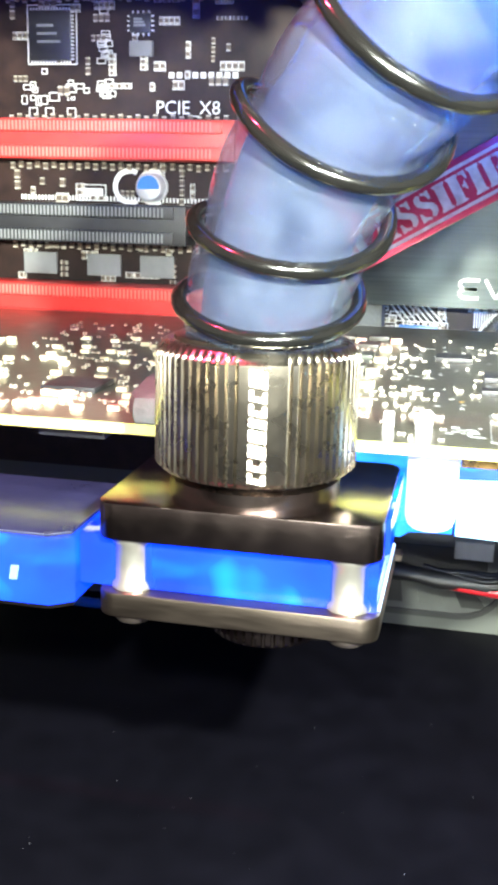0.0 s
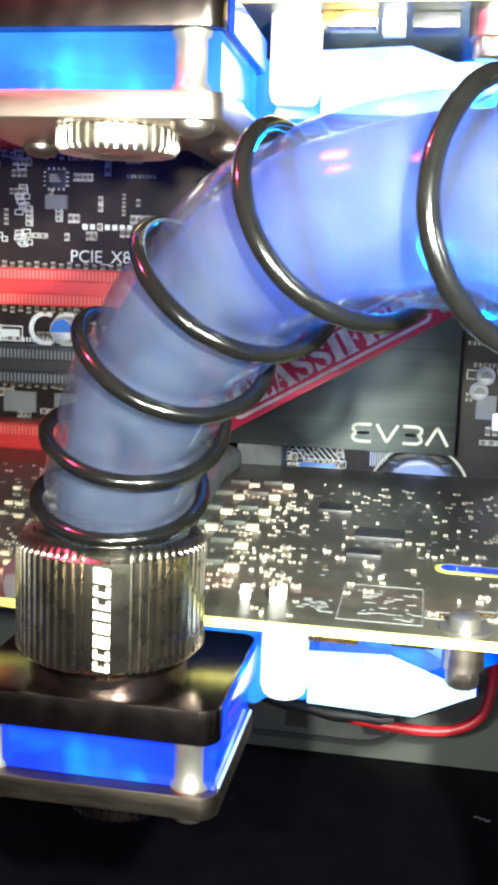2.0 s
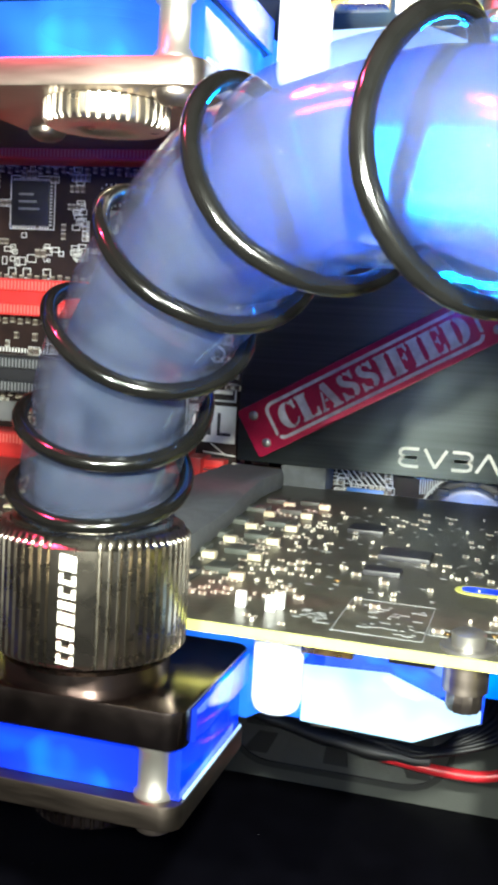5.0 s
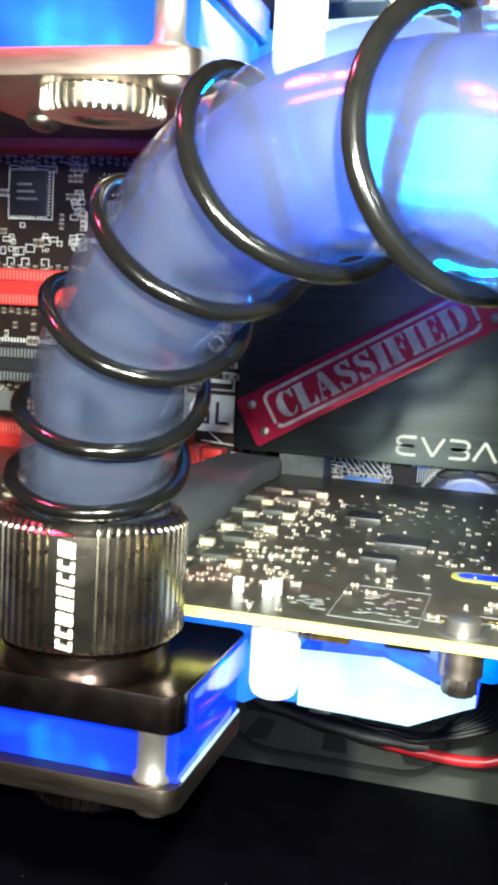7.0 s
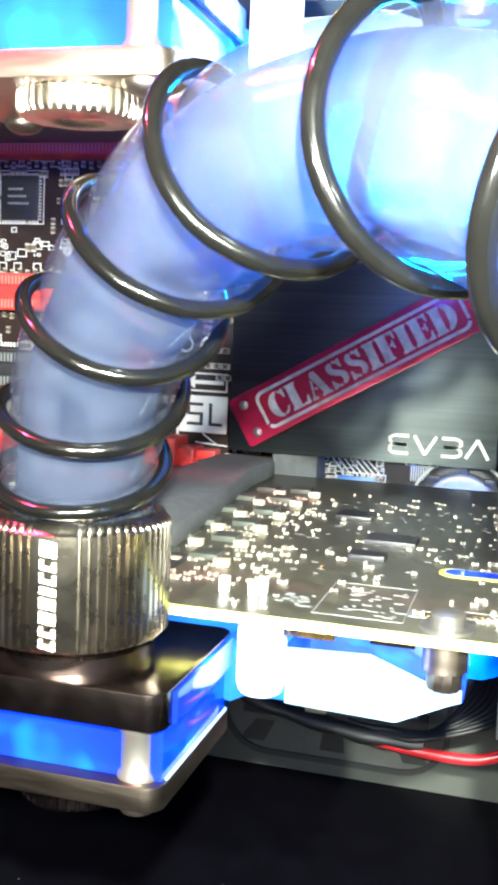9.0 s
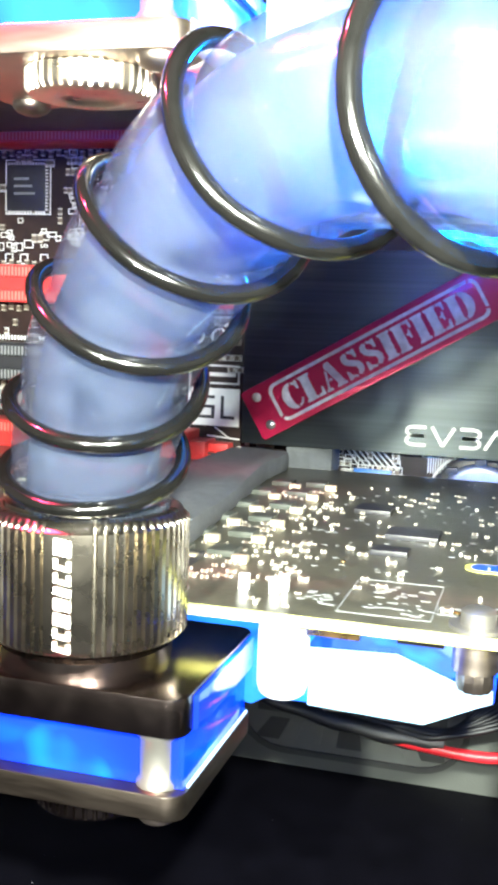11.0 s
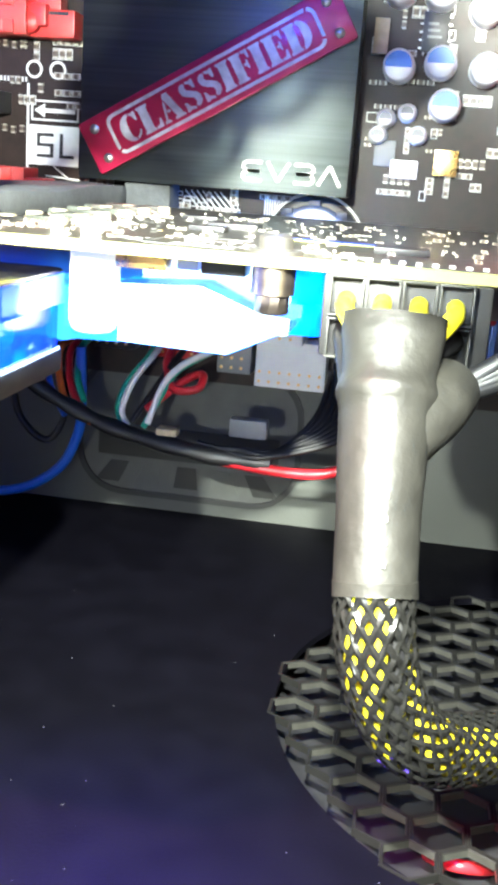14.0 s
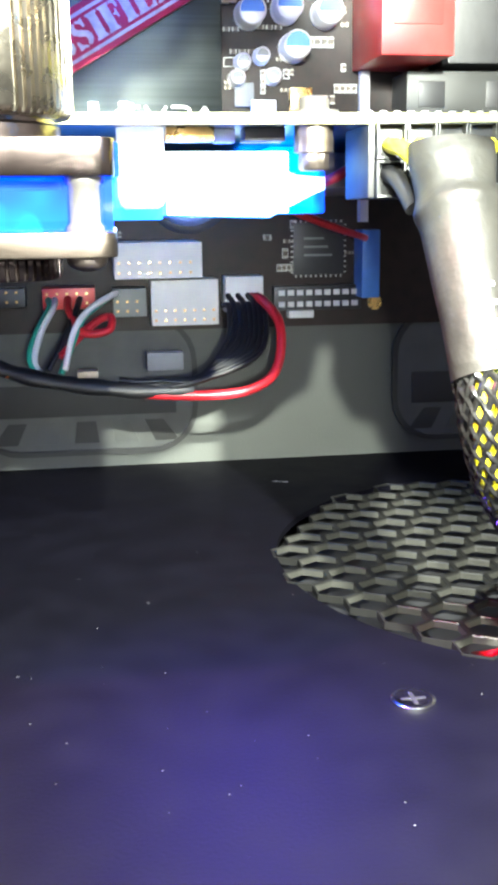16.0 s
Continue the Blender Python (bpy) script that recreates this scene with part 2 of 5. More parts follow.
def milky(name, dark, light, through_, clear, rough, glow, bend=0.0, blur=0.06):
    """Milky plastic or fluid: lets light through to its far side and, by the share `clear`, the view too."""
    m = bpy.data.materials.new(name)
    m.use_nodes = True
    nt = m.node_tree
    b = nt.nodes["Principled BSDF"]
    out = nt.nodes["Material Output"]
    co = nt.nodes.new("ShaderNodeTexCoord")
    n = nt.nodes.new("ShaderNodeTexNoise")
    n.inputs["Scale"].default_value = 120
    n.inputs["Detail"].default_value = 3
    n.inputs["Distortion"].default_value = 0.8
    nt.links.new(co.outputs["Object"], n.inputs["Vector"])
    mix = nt.nodes.new("ShaderNodeMix")
    mix.data_type = "RGBA"
    mix.inputs[6].default_value = (*dark, 1)
    mix.inputs[7].default_value = (*light, 1)
    streak = nt.nodes.new("ShaderNodeMapRange")
    streak.inputs[1].default_value, streak.inputs[2].default_value = 0.26, 0.76
    nt.links.new(n.outputs[0], streak.inputs[0])
    nt.links.new(streak.outputs[0], mix.inputs[0])
    nt.links.new(mix.outputs[2], b.inputs["Base Color"])
    b.inputs["Roughness"].default_value = rough
    b.inputs["Coat Weight"].default_value = 1.0
    b.inputs["Coat Roughness"].default_value = rough * 0.7
    fine = nt.nodes.new("ShaderNodeTexNoise")
    fine.inputs["Scale"].default_value = 600
    nt.links.new(co.outputs["Object"], fine.inputs["Vector"])
    bp = nt.nodes.new("ShaderNodeBump")
    bp.inputs["Strength"].default_value = 0.2
    bp.inputs["Distance"].default_value = 0.0003
    nt.links.new(fine.outputs[0], bp.inputs["Height"])
    nt.links.new(bp.outputs[0], b.inputs["Normal"])
    tl = nt.nodes.new("ShaderNodeBsdfTranslucent")
    tl.inputs[0].default_value = (*through_, 1)
    mx = nt.nodes.new("ShaderNodeMixShader")
    mx.inputs[0].default_value = glow
    nt.links.new(b.outputs[0], mx.inputs[1])
    nt.links.new(tl.outputs[0], mx.inputs[2])
    if bend:
        tr = nt.nodes.new("ShaderNodeBsdfGlass")
        tr.inputs["Color"].default_value = (0.85, 0.92, 1, 1)
        tr.inputs["Roughness"].default_value = blur
        tr.inputs["IOR"].default_value = bend
    else:
        tr = nt.nodes.new("ShaderNodeBsdfTransparent")
        tr.inputs[0].default_value = (0.9, 0.95, 1, 1)
    m2 = nt.nodes.new("ShaderNodeMixShader")
    m2.inputs[0].default_value = clear
    nt.links.new(mx.outputs[0], m2.inputs[1])
    nt.links.new(tr.outputs[0], m2.inputs[2])
    nt.links.new(m2.outputs[0], out.inputs[0])
    return m


M["tube"] = milky("milky_tube_wall", (0.026, 0.033, 0.05), (0.068, 0.083, 0.115), (0.18, 0.42, 0.8), 0.6, 0.1, 0.12)
M["fluid"] = milky("blue_coolant", (0.034, 0.04, 0.068), (0.115, 0.118, 0.18), (0.08, 0.4, 1.0), 0.58, 0.14, 0.35, 1.16, 0.16)


# ---- mesh helpers ----


def box(bm, x0, x1, y0, y1, z0, z1, bevel=0.0):
    vs = [bm.verts.new((x, y, z)) for x in (x0, x1) for y in (y0, y1) for z in (z0, z1)]
    fs = [bm.faces.new([vs[i] for i in q]) for q in ((0, 1, 3, 2), (4, 6, 7, 5), (0, 4, 5, 1), (2, 3, 7, 6), (0, 2, 6, 4), (1, 5, 7, 3))]
    if bevel:
        es = list({e for f in fs for e in f.edges})
        bmesh.ops.bevel(bm, geom=es, offset=bevel, segments=2, profile=0.6, affect="EDGES")
    return bm


def boxed(*a, **k):
    return box(bmesh.new(), *a, **k)


def prism(bm, pts, lo, hi, axis="z", bevel=0.0):
    """A polygon of (a, b) points drawn out from lo to hi along an axis: z takes x, y; y takes x, z; x takes y, z."""
    put = {"z": lambda a, b, c: (a, b, c), "y": lambda a, b, c: (a, c, b), "x": lambda a, b, c: (c, a, b)}[axis]
    v0 = [bm.verts.new(put(a, b, lo)) for a, b in pts]
    v1 = [bm.verts.new(put(a, b, hi)) for a, b in pts]
    fs = [bm.faces.new(v0), bm.faces.new(v1)]
    for i in range(len(pts)):
        j = (i + 1) % len(pts)
        fs.append(bm.faces.new((v0[i], v0[j], v1[j], v1[i])))
    bmesh.ops.recalc_face_normals(bm, faces=fs)
    if bevel:
        es = list({e for f in fs[:2] for e in f.edges})
        bmesh.ops.bevel(bm, geom=es, offset=bevel, segments=2, profile=0.6, affect="EDGES")
    return bm


def rounded(x0, x1, y0, y1, r, n=6):
    """The outline of a rectangle with rounded corners."""
    out = []
    for cx, cy, a in ((x1 - r, y1 - r, 0), (x0 + r, y1 - r, 90), (x0 + r, y0 + r, 180), (x1 - r, y0 + r, 270)):
        out += [(cx + r * math.cos(radians(a + 90 * i / n)), cy + r * math.sin(radians(a + 90 * i / n))) for i in range(n + 1)]
    return out


def lathe(bm, cx, cy, rings, seg=48, axis="z", teeth=0.0):
    """A turned body: rings of (radius, height), closed at both ends. teeth: depth of a knurl."""
    loops = []
    for r, h in rings:
        loop = []
        for i in range(seg):
            a = 360.0 * i / seg
            rr = r
            if teeth and i % 2:
                rr = r - teeth
            x, y = cx + rr * math.cos(radians(a)), cy + rr * math.sin(radians(a))
            loop.append(bm.verts.new((x, y, h) if axis == "z" else ((x, h, y) if axis == "y" else (h, x, y))))
        loops.append(loop)
    fs = [bm.faces.new(loops[0]), bm.faces.new(loops[-1])]
    for l0, l1 in zip(loops, loops[1:]):
        for i in range(seg):
            j = (i + 1) % seg
            fs.append(bm.faces.new((l0[i], l0[j], l1[j], l1[i])))
    bmesh.ops.recalc_face_normals(bm, faces=fs)
    return bm


def knurled(cx, cy, rings, count, depth, gap):
    """A turned nut with straight-cut grooves. rings: (radius, height, share of the groove depth); gap: a smooth stretch, in degrees."""
    bm = bmesh.new()
    loops = []
    for r, h, share in rings:
        loop = []
        for i in range(count):
            for f, low in ((0.0, 0), (0.52, 0), (0.66, 1), (0.86, 1)):
                a = 360.0 * (i + f) / count
                rr = r - (depth * share if low and not gap[0] <= a <= gap[1] else 0)
                loop.append(bm.verts.new((cx + rr * math.cos(radians(a)), cy + rr * math.sin(radians(a)), h)))
        loops.append(loop)
    fs = [bm.faces.new(loops[0]), bm.faces.new(loops[-1])]
    n = count * 4
    for l0, l1 in zip(loops, loops[1:]):
        for i in range(n):
            j = (i + 1) % n
            fs.append(bm.faces.new((l0[i], l0[j], l1[j], l1[i])))
    bmesh.ops.recalc_face_normals(bm, faces=fs)
    return bm


def smooth_path(points, steps=8):
    """Catmull-Rom points through the given ones."""
    p = [Vector(q) for q in points]
    p = [2 * p[0] - p[1]] + p + [2 * p[-1] - p[-2]]
    out = []
    for i in range(1, len(p) - 2):
        for k in range(steps):
            t = k / steps
            a, b, c, d = p[i - 1 : i + 3]
            out.append(0.5 * ((2 * b) + (c - a) * t + (2 * a - 5 * b + 4 * c - d) * t * t + (3 * b - a - 3 * c + d) * t ** 3))
    return out + [p[-2]]


def frames_along(pts):
    """Turn-free frames along a path: (point, tangent, side, up)."""
    out, side = [], None
    for i, q in enumerate(pts):
        tan = (pts[min(i + 1, len(pts) - 1)] - pts[max(i - 1, 0)]).normalized()
        if side is None:
            side = tan.orthogonal().normalized()
            if abs(tan.x) < 0.95:
                side = (Vector((1, 0, 0)) - tan * tan.x).normalized()
        side = (side - tan * side.dot(tan)).normalized()
        out.append((q, tan, side, tan.cross(side)))
    return out


def sweep(bm, points, radius, seg=12, steps=8, flat=1.0, ready=False):
    """A round (or flattened) rod along a path; radius: a number or a function of 0 to 1."""
    pts = points if ready else smooth_path(points, steps)
    loops = []
    for i, (q, tan, side, up) in enumerate(frames_along(pts)):
        u = i / (len(pts) - 1)
        r = radius(u) if callable(radius) else radius
        fl = flat(u) if callable(flat) else flat
        loops.append([bm.verts.new(q + side * r * math.cos(math.tau * k / seg) + up * r * fl * math.sin(math.tau * k / seg)) for k in range(seg)])
    fs = [bm.faces.new(loops[0]), bm.faces.new(loops[-1])]
    for l0, l1 in zip(loops, loops[1:]):
        for i in range(seg):
            j = (i + 1) % seg
            fs.append(bm.faces.new((l0[i], l0[j], l1[j], l1[i])))
    bmesh.ops.recalc_face_normals(bm, faces=fs)
    return bm


def ring_arc(bm, cx, cz, r, w, a0, a1, y, d=0.06, n=20):
    """A flat arc stroke on an upright board at depth y."""
    pts = [(cx + (r + w / 2) * math.cos(radians(a0 + (a1 - a0) * i / n)), cz + (r + w / 2) * math.sin(radians(a0 + (a1 - a0) * i / n))) for i in range(n + 1)]
    pts += [(cx + (r - w / 2) * math.cos(radians(a1 + (a0 - a1) * i / n)), cz + (r - w / 2) * math.sin(radians(a1 + (a0 - a1) * i / n))) for i in range(n + 1)]
    return prism(bm, pts, y - d, y, "y")


def stroke(bm, pts, w, y, d=0.08):
    """Straight strokes of width w through (x, z) points on an upright face at depth y."""
    for (x0, z0), (x1, z1) in zip(pts, pts[1:]):
        l = math.hypot(x1 - x0, z1 - z0)
        nx, nz = -(z1 - z0) / l * w / 2, (x1 - x0) / l * w / 2
        prism(bm, [(x0 + nx, z0 + nz), (x1 + nx, z1 + nz), (x1 - nx, z1 - nz), (x0 - nx, z0 - nz)], y - d, y, "y")
    return bm


BASE = {}


def empty(name, place, label, category, group="", kind=""):
    ob = new(name)
    ob.empty_display_size = 0.005
    ob.location = [v * MM for v in place]
    BASE[ob.name] = Vector(place)
    return tagged(ob, label, category, group, kind)


def mesh_of(name, bm, mat, base, smooth=True):
    me = bpy.data.meshes.new(name)
    for v in bm.verts:
        v.co = (v.co - base) * MM
    bm.to_mesh(me)
    bm.free()
    for m in mat if isinstance(mat, (list, tuple)) else [mat]:
        me.materials.append(m)
    if smooth:
        me.shade_smooth()
        me.set_sharp_from_angle(angle=radians(48))
    return me


def part(name, bm, mat, parent, label="", kind=""):
    base = BASE[parent.name]
    ob = new(name, mesh_of(name, bm, mat, base))
    ob.parent = parent
    BASE[ob.name] = base
    if label:
        ob["label"] = label
    if kind:
        ob["kind"] = kind
    return ob


def thing(name, bm, mat, place, label, category, group="", kind=""):
    ob = new(name, mesh_of(name, bm, mat, Vector(place)))
    ob.location = [v * MM for v in place]
    BASE[ob.name] = Vector(place)
    return tagged(ob, label, category, group, kind)


def pieces(name, me, parent, places, turns=None):
    """Alike parts that share one mesh (made about its own origin) at the places given, in mm."""
    base = BASE[parent.name]
    for i, q in enumerate(places):
        ob = new(name, me)
        ob.parent = parent
        ob.location = (Vector(q) - base) * MM
        if turns:
            ob.rotation_euler = turns[i]
        BASE[ob.name] = base


def text_mesh(words, size, depth, bold=0.0):
    """Letters as a bmesh in the x-z plane, centred, facing -y."""
    cu = bpy.data.curves.new("lettering", "FONT")
    cu.body, cu.size, cu.extrude, cu.align_x, cu.align_y, cu.offset = words, size, depth / 2, "CENTER", "CENTER", bold
    cu.resolution_u = 3
    ob = bpy.data.objects.new("lettering", cu)
    me = bpy.data.meshes.new_from_object(ob)
    bm = bmesh.new()
    bm.from_mesh(me)
    bpy.data.objects.remove(ob)
    bpy.data.meshes.remove(me)
    bmesh.ops.transform(bm, matrix=pose(0, 0, 0, 90), verts=bm.verts)
    return bm


# ---- the case ----
FZ = -4.0  # height of the case floor
VENT = (114.5, -88.0, 59.0)


def floor_sheet():
    bm = bmesh.new()
    cx, cy, r = VENT
    n = 72
    x0, x1, y0, y1 = -260.0, 300.0, -520.0, 2.5
    rim, low, edge = [], [], []
    for i in range(n):
        a = math.tau * i / n
        c, s = math.cos(a), math.sin(a)
        rim.append(bm.verts.new((cx + r * c, cy + r * s, FZ)))
        low.append(bm.verts.new((cx + r * c, cy + r * s, FZ - 1.5)))
        k = min((x1 - cx) / c if c > 1e-6 else (x0 - cx) / c if c < -1e-6 else 1e9, (y1 - cy) / s if s > 1e-6 else (y0 - cy) / s if s < -1e-6 else 1e9)
        edge.append(bm.verts.new((cx + k * c, cy + k * s, FZ)))
    for i in range(n):
        j = (i + 1) % n
        bm.faces.new((rim[i], edge[i], edge[j], rim[j]))
        bm.faces.new((low[i], rim[i], rim[j], low[j]))
    for x, y in ((x0, y0), (x0, y1), (x1, y0), (x1, y1)):
        near = sorted(edge, key=lambda v: (v.co.x - x) ** 2 + (v.co.y - y) ** 2)
        a = next((v for v in near if abs(v.co.x - x) < 1e-3), None)
        b = next((v for v in near if abs(v.co.y - y) < 1e-3), None)
        if a and b and a is not b:
            f = bm.faces.new((a, b, bm.verts.new((x, y, FZ))))
    bmesh.ops.recalc_face_normals(bm, faces=bm.faces)
    if sum(f.normal.z for f in bm.faces) < 0:
        bmesh.ops.reverse_faces(bm, faces=bm.faces)
    return bm


thing("floor", floor_sheet(), M["floor"], (0, 0, FZ), "black painted steel floor plate of the computer case", "case floor", kind="structure")
thing("wall_back", boxed(-260, 300, 2.5, 4.0, -60, 420), M["tray"], (0, 2.5, 0), "grey painted steel tray behind the motherboard", "case wall", kind="structure")
thing("wall_left", boxed(-262, -260, -520, 4, -60, 420), M["wall"], (-260, 0, 0), "dark inner side of the computer case", "case wall", kind="structure")
thing("wall_right", boxed(300, 302, -520, 4, -60, 420), M["wall"], (300, 0, 0), "dark inner side of the computer case", "case wall", kind="structure")
thing("ceiling", boxed(-262, 302, -520, 4, 420, 422), M["wall"], (0, 0, 420), "dark top panel of the computer case", "case roof", kind="structure")
thing("wall_front", boxed(-262, 302, -522, -520, -60, 422), M["wall"], (0, -520, 0), "dark room in front of the case", "wall", kind="structure")
thing("power_supply", boxed(40, 186, -160, -6, -62, -12), M["black_slot"], (112, -88, -58), "black power supply under the vent in the case floor", "power supply")

# honeycomb vent over the power supply
vent = empty("vent_grille", (VENT[0], VENT[1], FZ), "black pressed-steel honeycomb vent in the case floor", "vent")


def hex_cell():
    bm = bmesh.new()
    ro, ri = 4.24 / math.cos(radians(30)), 3.68 / math.cos(radians(30))
    rings = []
    for r, z in ((ro, -1.1), (ro, 0.25), (ri + 0.15, 0.25), (ri, 0.05), (ri, -1.1)):
        rings.append([bm.verts.new((r * math.cos(radians(30 + 60 * i)), r * math.sin(radians(30 + 60 * i)), z)) for i in range(6)])
    for a, b in zip(rings, rings[1:]):
        for i in range(6):
            j = (i + 1) % 6
            bm.faces.new((a[i], a[j], b[j], b[i]))
    # light caught by the hole walls is put into a paler material
    for f in bm.faces:
        if math.hypot(f.calc_center_median().x, f.calc_center_median().y) < 3.69:
            f.material_index = 1
    bmesh.ops.recalc_face_normals(bm, faces=bm.faces)
    return mesh_of("cell", bm, [M["vent"], M["lit_hole_wall"]], Vector((0, 0, 0)), smooth=False)


cells = []
for j in range(-12, 13):
    for i in range(-12, 13):
        x, y = 8.5 * (i + 0.5 * (j % 2)), 7.36 * j
        if math.hypot(x, y) < VENT[2] - 1.0:
            cells.append((VENT[0] + x, VENT[1] + y, FZ))
pieces("cell", hex_cell(), vent, cells)

# pan-head screw in the floor
screw = empty("floor_screw", (64, -148.2, FZ), "bright steel cross-head screw in the case floor", "screw")
part("screw_head", lathe(bmesh.new(), 64, -148.2, [(3.2, FZ + 0.02), (3.2, FZ + 0.45), (3.0, FZ + 0.62), (2.5, FZ + 0.56), (0.4, FZ + 0.5)], 32), M["steel"], screw)
b = bmesh.new()
# cross recess drawn as flat black bars, its shade put into the colour
box(b, 62.2, 65.8, -148.5, -147.9, FZ + 0.5, FZ + 0.57)
box(b, 63.7, 64.3, -150.0, -146.4, FZ + 0.5, FZ + 0.575)
part("cross_slot", b, M["black_slot"], screw)


def grommet(x0, x1, z0, z1):
    g = empty("cable_grommet", ((x0 + x1) / 2, 2.5, z0), "dusty black rubber cable grommet in the grey tray", "grommet", "grommets")
    y = 2.5
    ring = bmesh.new()
    outer, inner = rounded(x0, x1, z0, z1, 13), rounded(x0 + 1.5, x1 - 1.5, z0 + 1.5, z1 - 1.5, 11.5)
    n = len(outer)
    o0, o1 = [ring.verts.new((a, y, c)) for a, c in outer], [ring.verts.new((a, y - 1.3, c)) for a, c in outer]
    i0, i1 = [ring.verts.new((a, y, c)) for a, c in inner], [ring.verts.new((a, y - 1.3, c)) for a, c in inner]
    for i in range(n):
        j = (i + 1) % n
        for q in ((o0[i], o0[j], o1[j], o1[i]), (o1[i], o1[j], i1[j], i1[i]), (i1[i], i1[j], i0[j], i0[i])):
            ring.faces.new(q)
    bmesh.ops.recalc_face_normals(ring, faces=ring.faces)
    part("rim", ring, M["rubber"], g)
    part("membrane", prism(bmesh.new(), rounded(x0 + 1.5, x1 - 1.5, z0 + 1.5, z1 - 1.5, 11.5), y - 0.5, y - 0.1, "y"), M["rubber_grey"], g, "dusty grey rubber membrane")
    cx, w = (x0 + x1) / 2, (x1 - x0) / 2
    for k in (-2, -1, 0, 1, 2):
        f = prism(bmesh.new(), [(cx + k * w * 0.3 - 2.6, z0 + 9.5), (cx + k * w * 0.3 + 2.6, z0 + 9.5), (cx + k * w * 0.36 + 3.4, z0 + 3.4), (cx + k * w * 0.36 - 3.4, z0 + 3.4)], y - 0.9, y - 0.45, "y", 0.2)
        part("flap", f, M["rubber"] if k % 2 == 0 else M["rubber_grey"], g)
    part("slit", boxed(x0 + 6, x1 - 6, y - 0.8, y - 0.4, z0 + 11, z0 + 20, 0.2), M["rubber"], g)
    return g


grommet(-14, 48, -0.4, 38)
grommet(104, 166, -0.4, 38)

# dust on the floor
rng = random.Random(5)
b = bmesh.new()
for k in range(150):
    x, y = rng.uniform(-40, 120), rng.uniform(-230, -10)
    if math.hypot(x - VENT[0], y - VENT[1]) < VENT[2] + 2:
        continue
    s, a = rng.uniform(0.04, 0.13), rng.uniform(0, 3.1)
    prism(b, [(x + s * math.cos(a + q) * rng.uniform(0.5, 2), y + s * math.sin(a + q)) for q in (0, 1.5, 3.0, 4.6)], FZ + 0.02, FZ + 0.08)
for q in ((66.8, -24), (65.4, -23.4), (68, -24.6)):
    prism(b, [(q[0] + 0.8 * math.cos(v), q[1] + 0.5 * math.sin(v * 1.1)) for v in (0, 1.2, 2.6, 4.1, 5.2)], FZ + 0.02, FZ + 0.25)
thing("dust", b, M["dust"], (30, -100, FZ), "pale dust specks lying on the black floor", "dust", kind="stuff")

# ---- motherboard ----
mb = empty("motherboard", (20, 0.8, 36), "brown-black motherboard standing on edge against the grey tray", "motherboard")
part("circuit_board", boxed(-160, 185, 0, 1.6, 34, 330), M["board"], mb)


def slot(z, x1, colour, name):
    s = part("expansion_slot", boxed(-150, x1, -10.2, -0.02, z - 4.9, z + 4.9, 0.4), M[colour], mb, name)
    ribs = bmesh.new()
    box(ribs, -149, x1 - 3, -11.2, -10.15, z + 1.6, z + 4.7, 0.25)
    box(ribs, -149, x1 - 3, -11.2, -10.15, z - 4.7, z - 1.6, 0.25)
    part("rail", ribs, M[colour], s)
    pins = bmesh.new()
    x = -112.0
    while x < x1 - 5:
        box(pins, x, x + 0.45, -11.32, -11.15, z + 2.0, z + 4.3)
        box(pins, x, x + 0.45, -11.32, -11.15, z - 4.3, z - 2.0)
        x += 1.0
    part("contact_row", pins, M["pin_red"] if colour == "red_slot" else M["grey_plastic"], s, kind="stuff")
    part("latch", boxed(x1 - 0.2, x1 + 4.5, -9, -0.05, z - 2.6, z + 2.6, 0.5), M[colour], s)


slot(80.4, -26, "red_slot", "red plastic expansion slot")
slot(100.7, -38, "black_slot", "black plastic expansion slot")
slot(121.2, -26, "red_slot", "red plastic expansion slot")
slot(161.7, -26, "red_slot", "red plastic expansion slot")


def chip(x, z, w, h, d=1.0, mat="ic", legs=0, name="chip", marks=True):
    c = part(name, boxed(x - w / 2, x + w / 2, -d, -0.02, z - h / 2, z + h / 2, min(0.15, d / 4)), M[mat], mb)
    if legs:
        l = bmesh.new()
        for i in range(legs):
            u = (i + 0.5) / legs
            for s in (-1, 1):
                box(l, x + s * (w / 2 + 0.35) - 0.35, x + s * (w / 2 + 0.35) + 0.35, -0.35, -0.03, z - h / 2 + u * h - 0.18, z - h / 2 + u * h + 0.18)
                box(l, x - w / 2 + u * w - 0.18, x - w / 2 + u * w + 0.18, -0.35, -0.03, z + s * (h / 2 + 0.35) - 0.35, z + s * (h / 2 + 0.35) + 0.35)
        part("leg_row", l, M["tin"], c, kind="stuff")
    if marks and w > 5:
        k = bmesh.new()
        for i in range(3):
            box(k, x - w * 0.3, x + w * (0.1 + 0.08 * i), -d - 0.03, -d + 0.02, z + h * (0.2 - 0.16 * i) - 0.3, z + h * (0.2 - 0.16 * i) + 0.3)
        part("marking", k, M["grey_plastic"], c)
    return c


chip(-76.8, 146.7, 11.2, 12.0, 1.0, legs=14)
chip(-52.8, 149.5, 5.5, 4.5, 0.9, legs=4)
chip(-52.5, 143.5, 6.0, 3.6, 1.4, mat="grey_plastic", marks=False, name="coil")
for x in (-80.7, -62.8, -48.2):
    chip(x, 89.8, 9.2, 5.6, 1.2, mat="grey_plastic", marks=False, name="transistor")
chip(20, 76, 9.5, 4.0, 1.0, mat="can_blue", legs=5)
chip(5, 79, 3.0, 5.2, 1.0, legs=4)
chip(62, 95, 5, 6, 1.2, mat="grey_plastic")
chip(67, 91.5, 6.5, 4.2, 2.0, mat="silver_can", name="coil", marks=False)
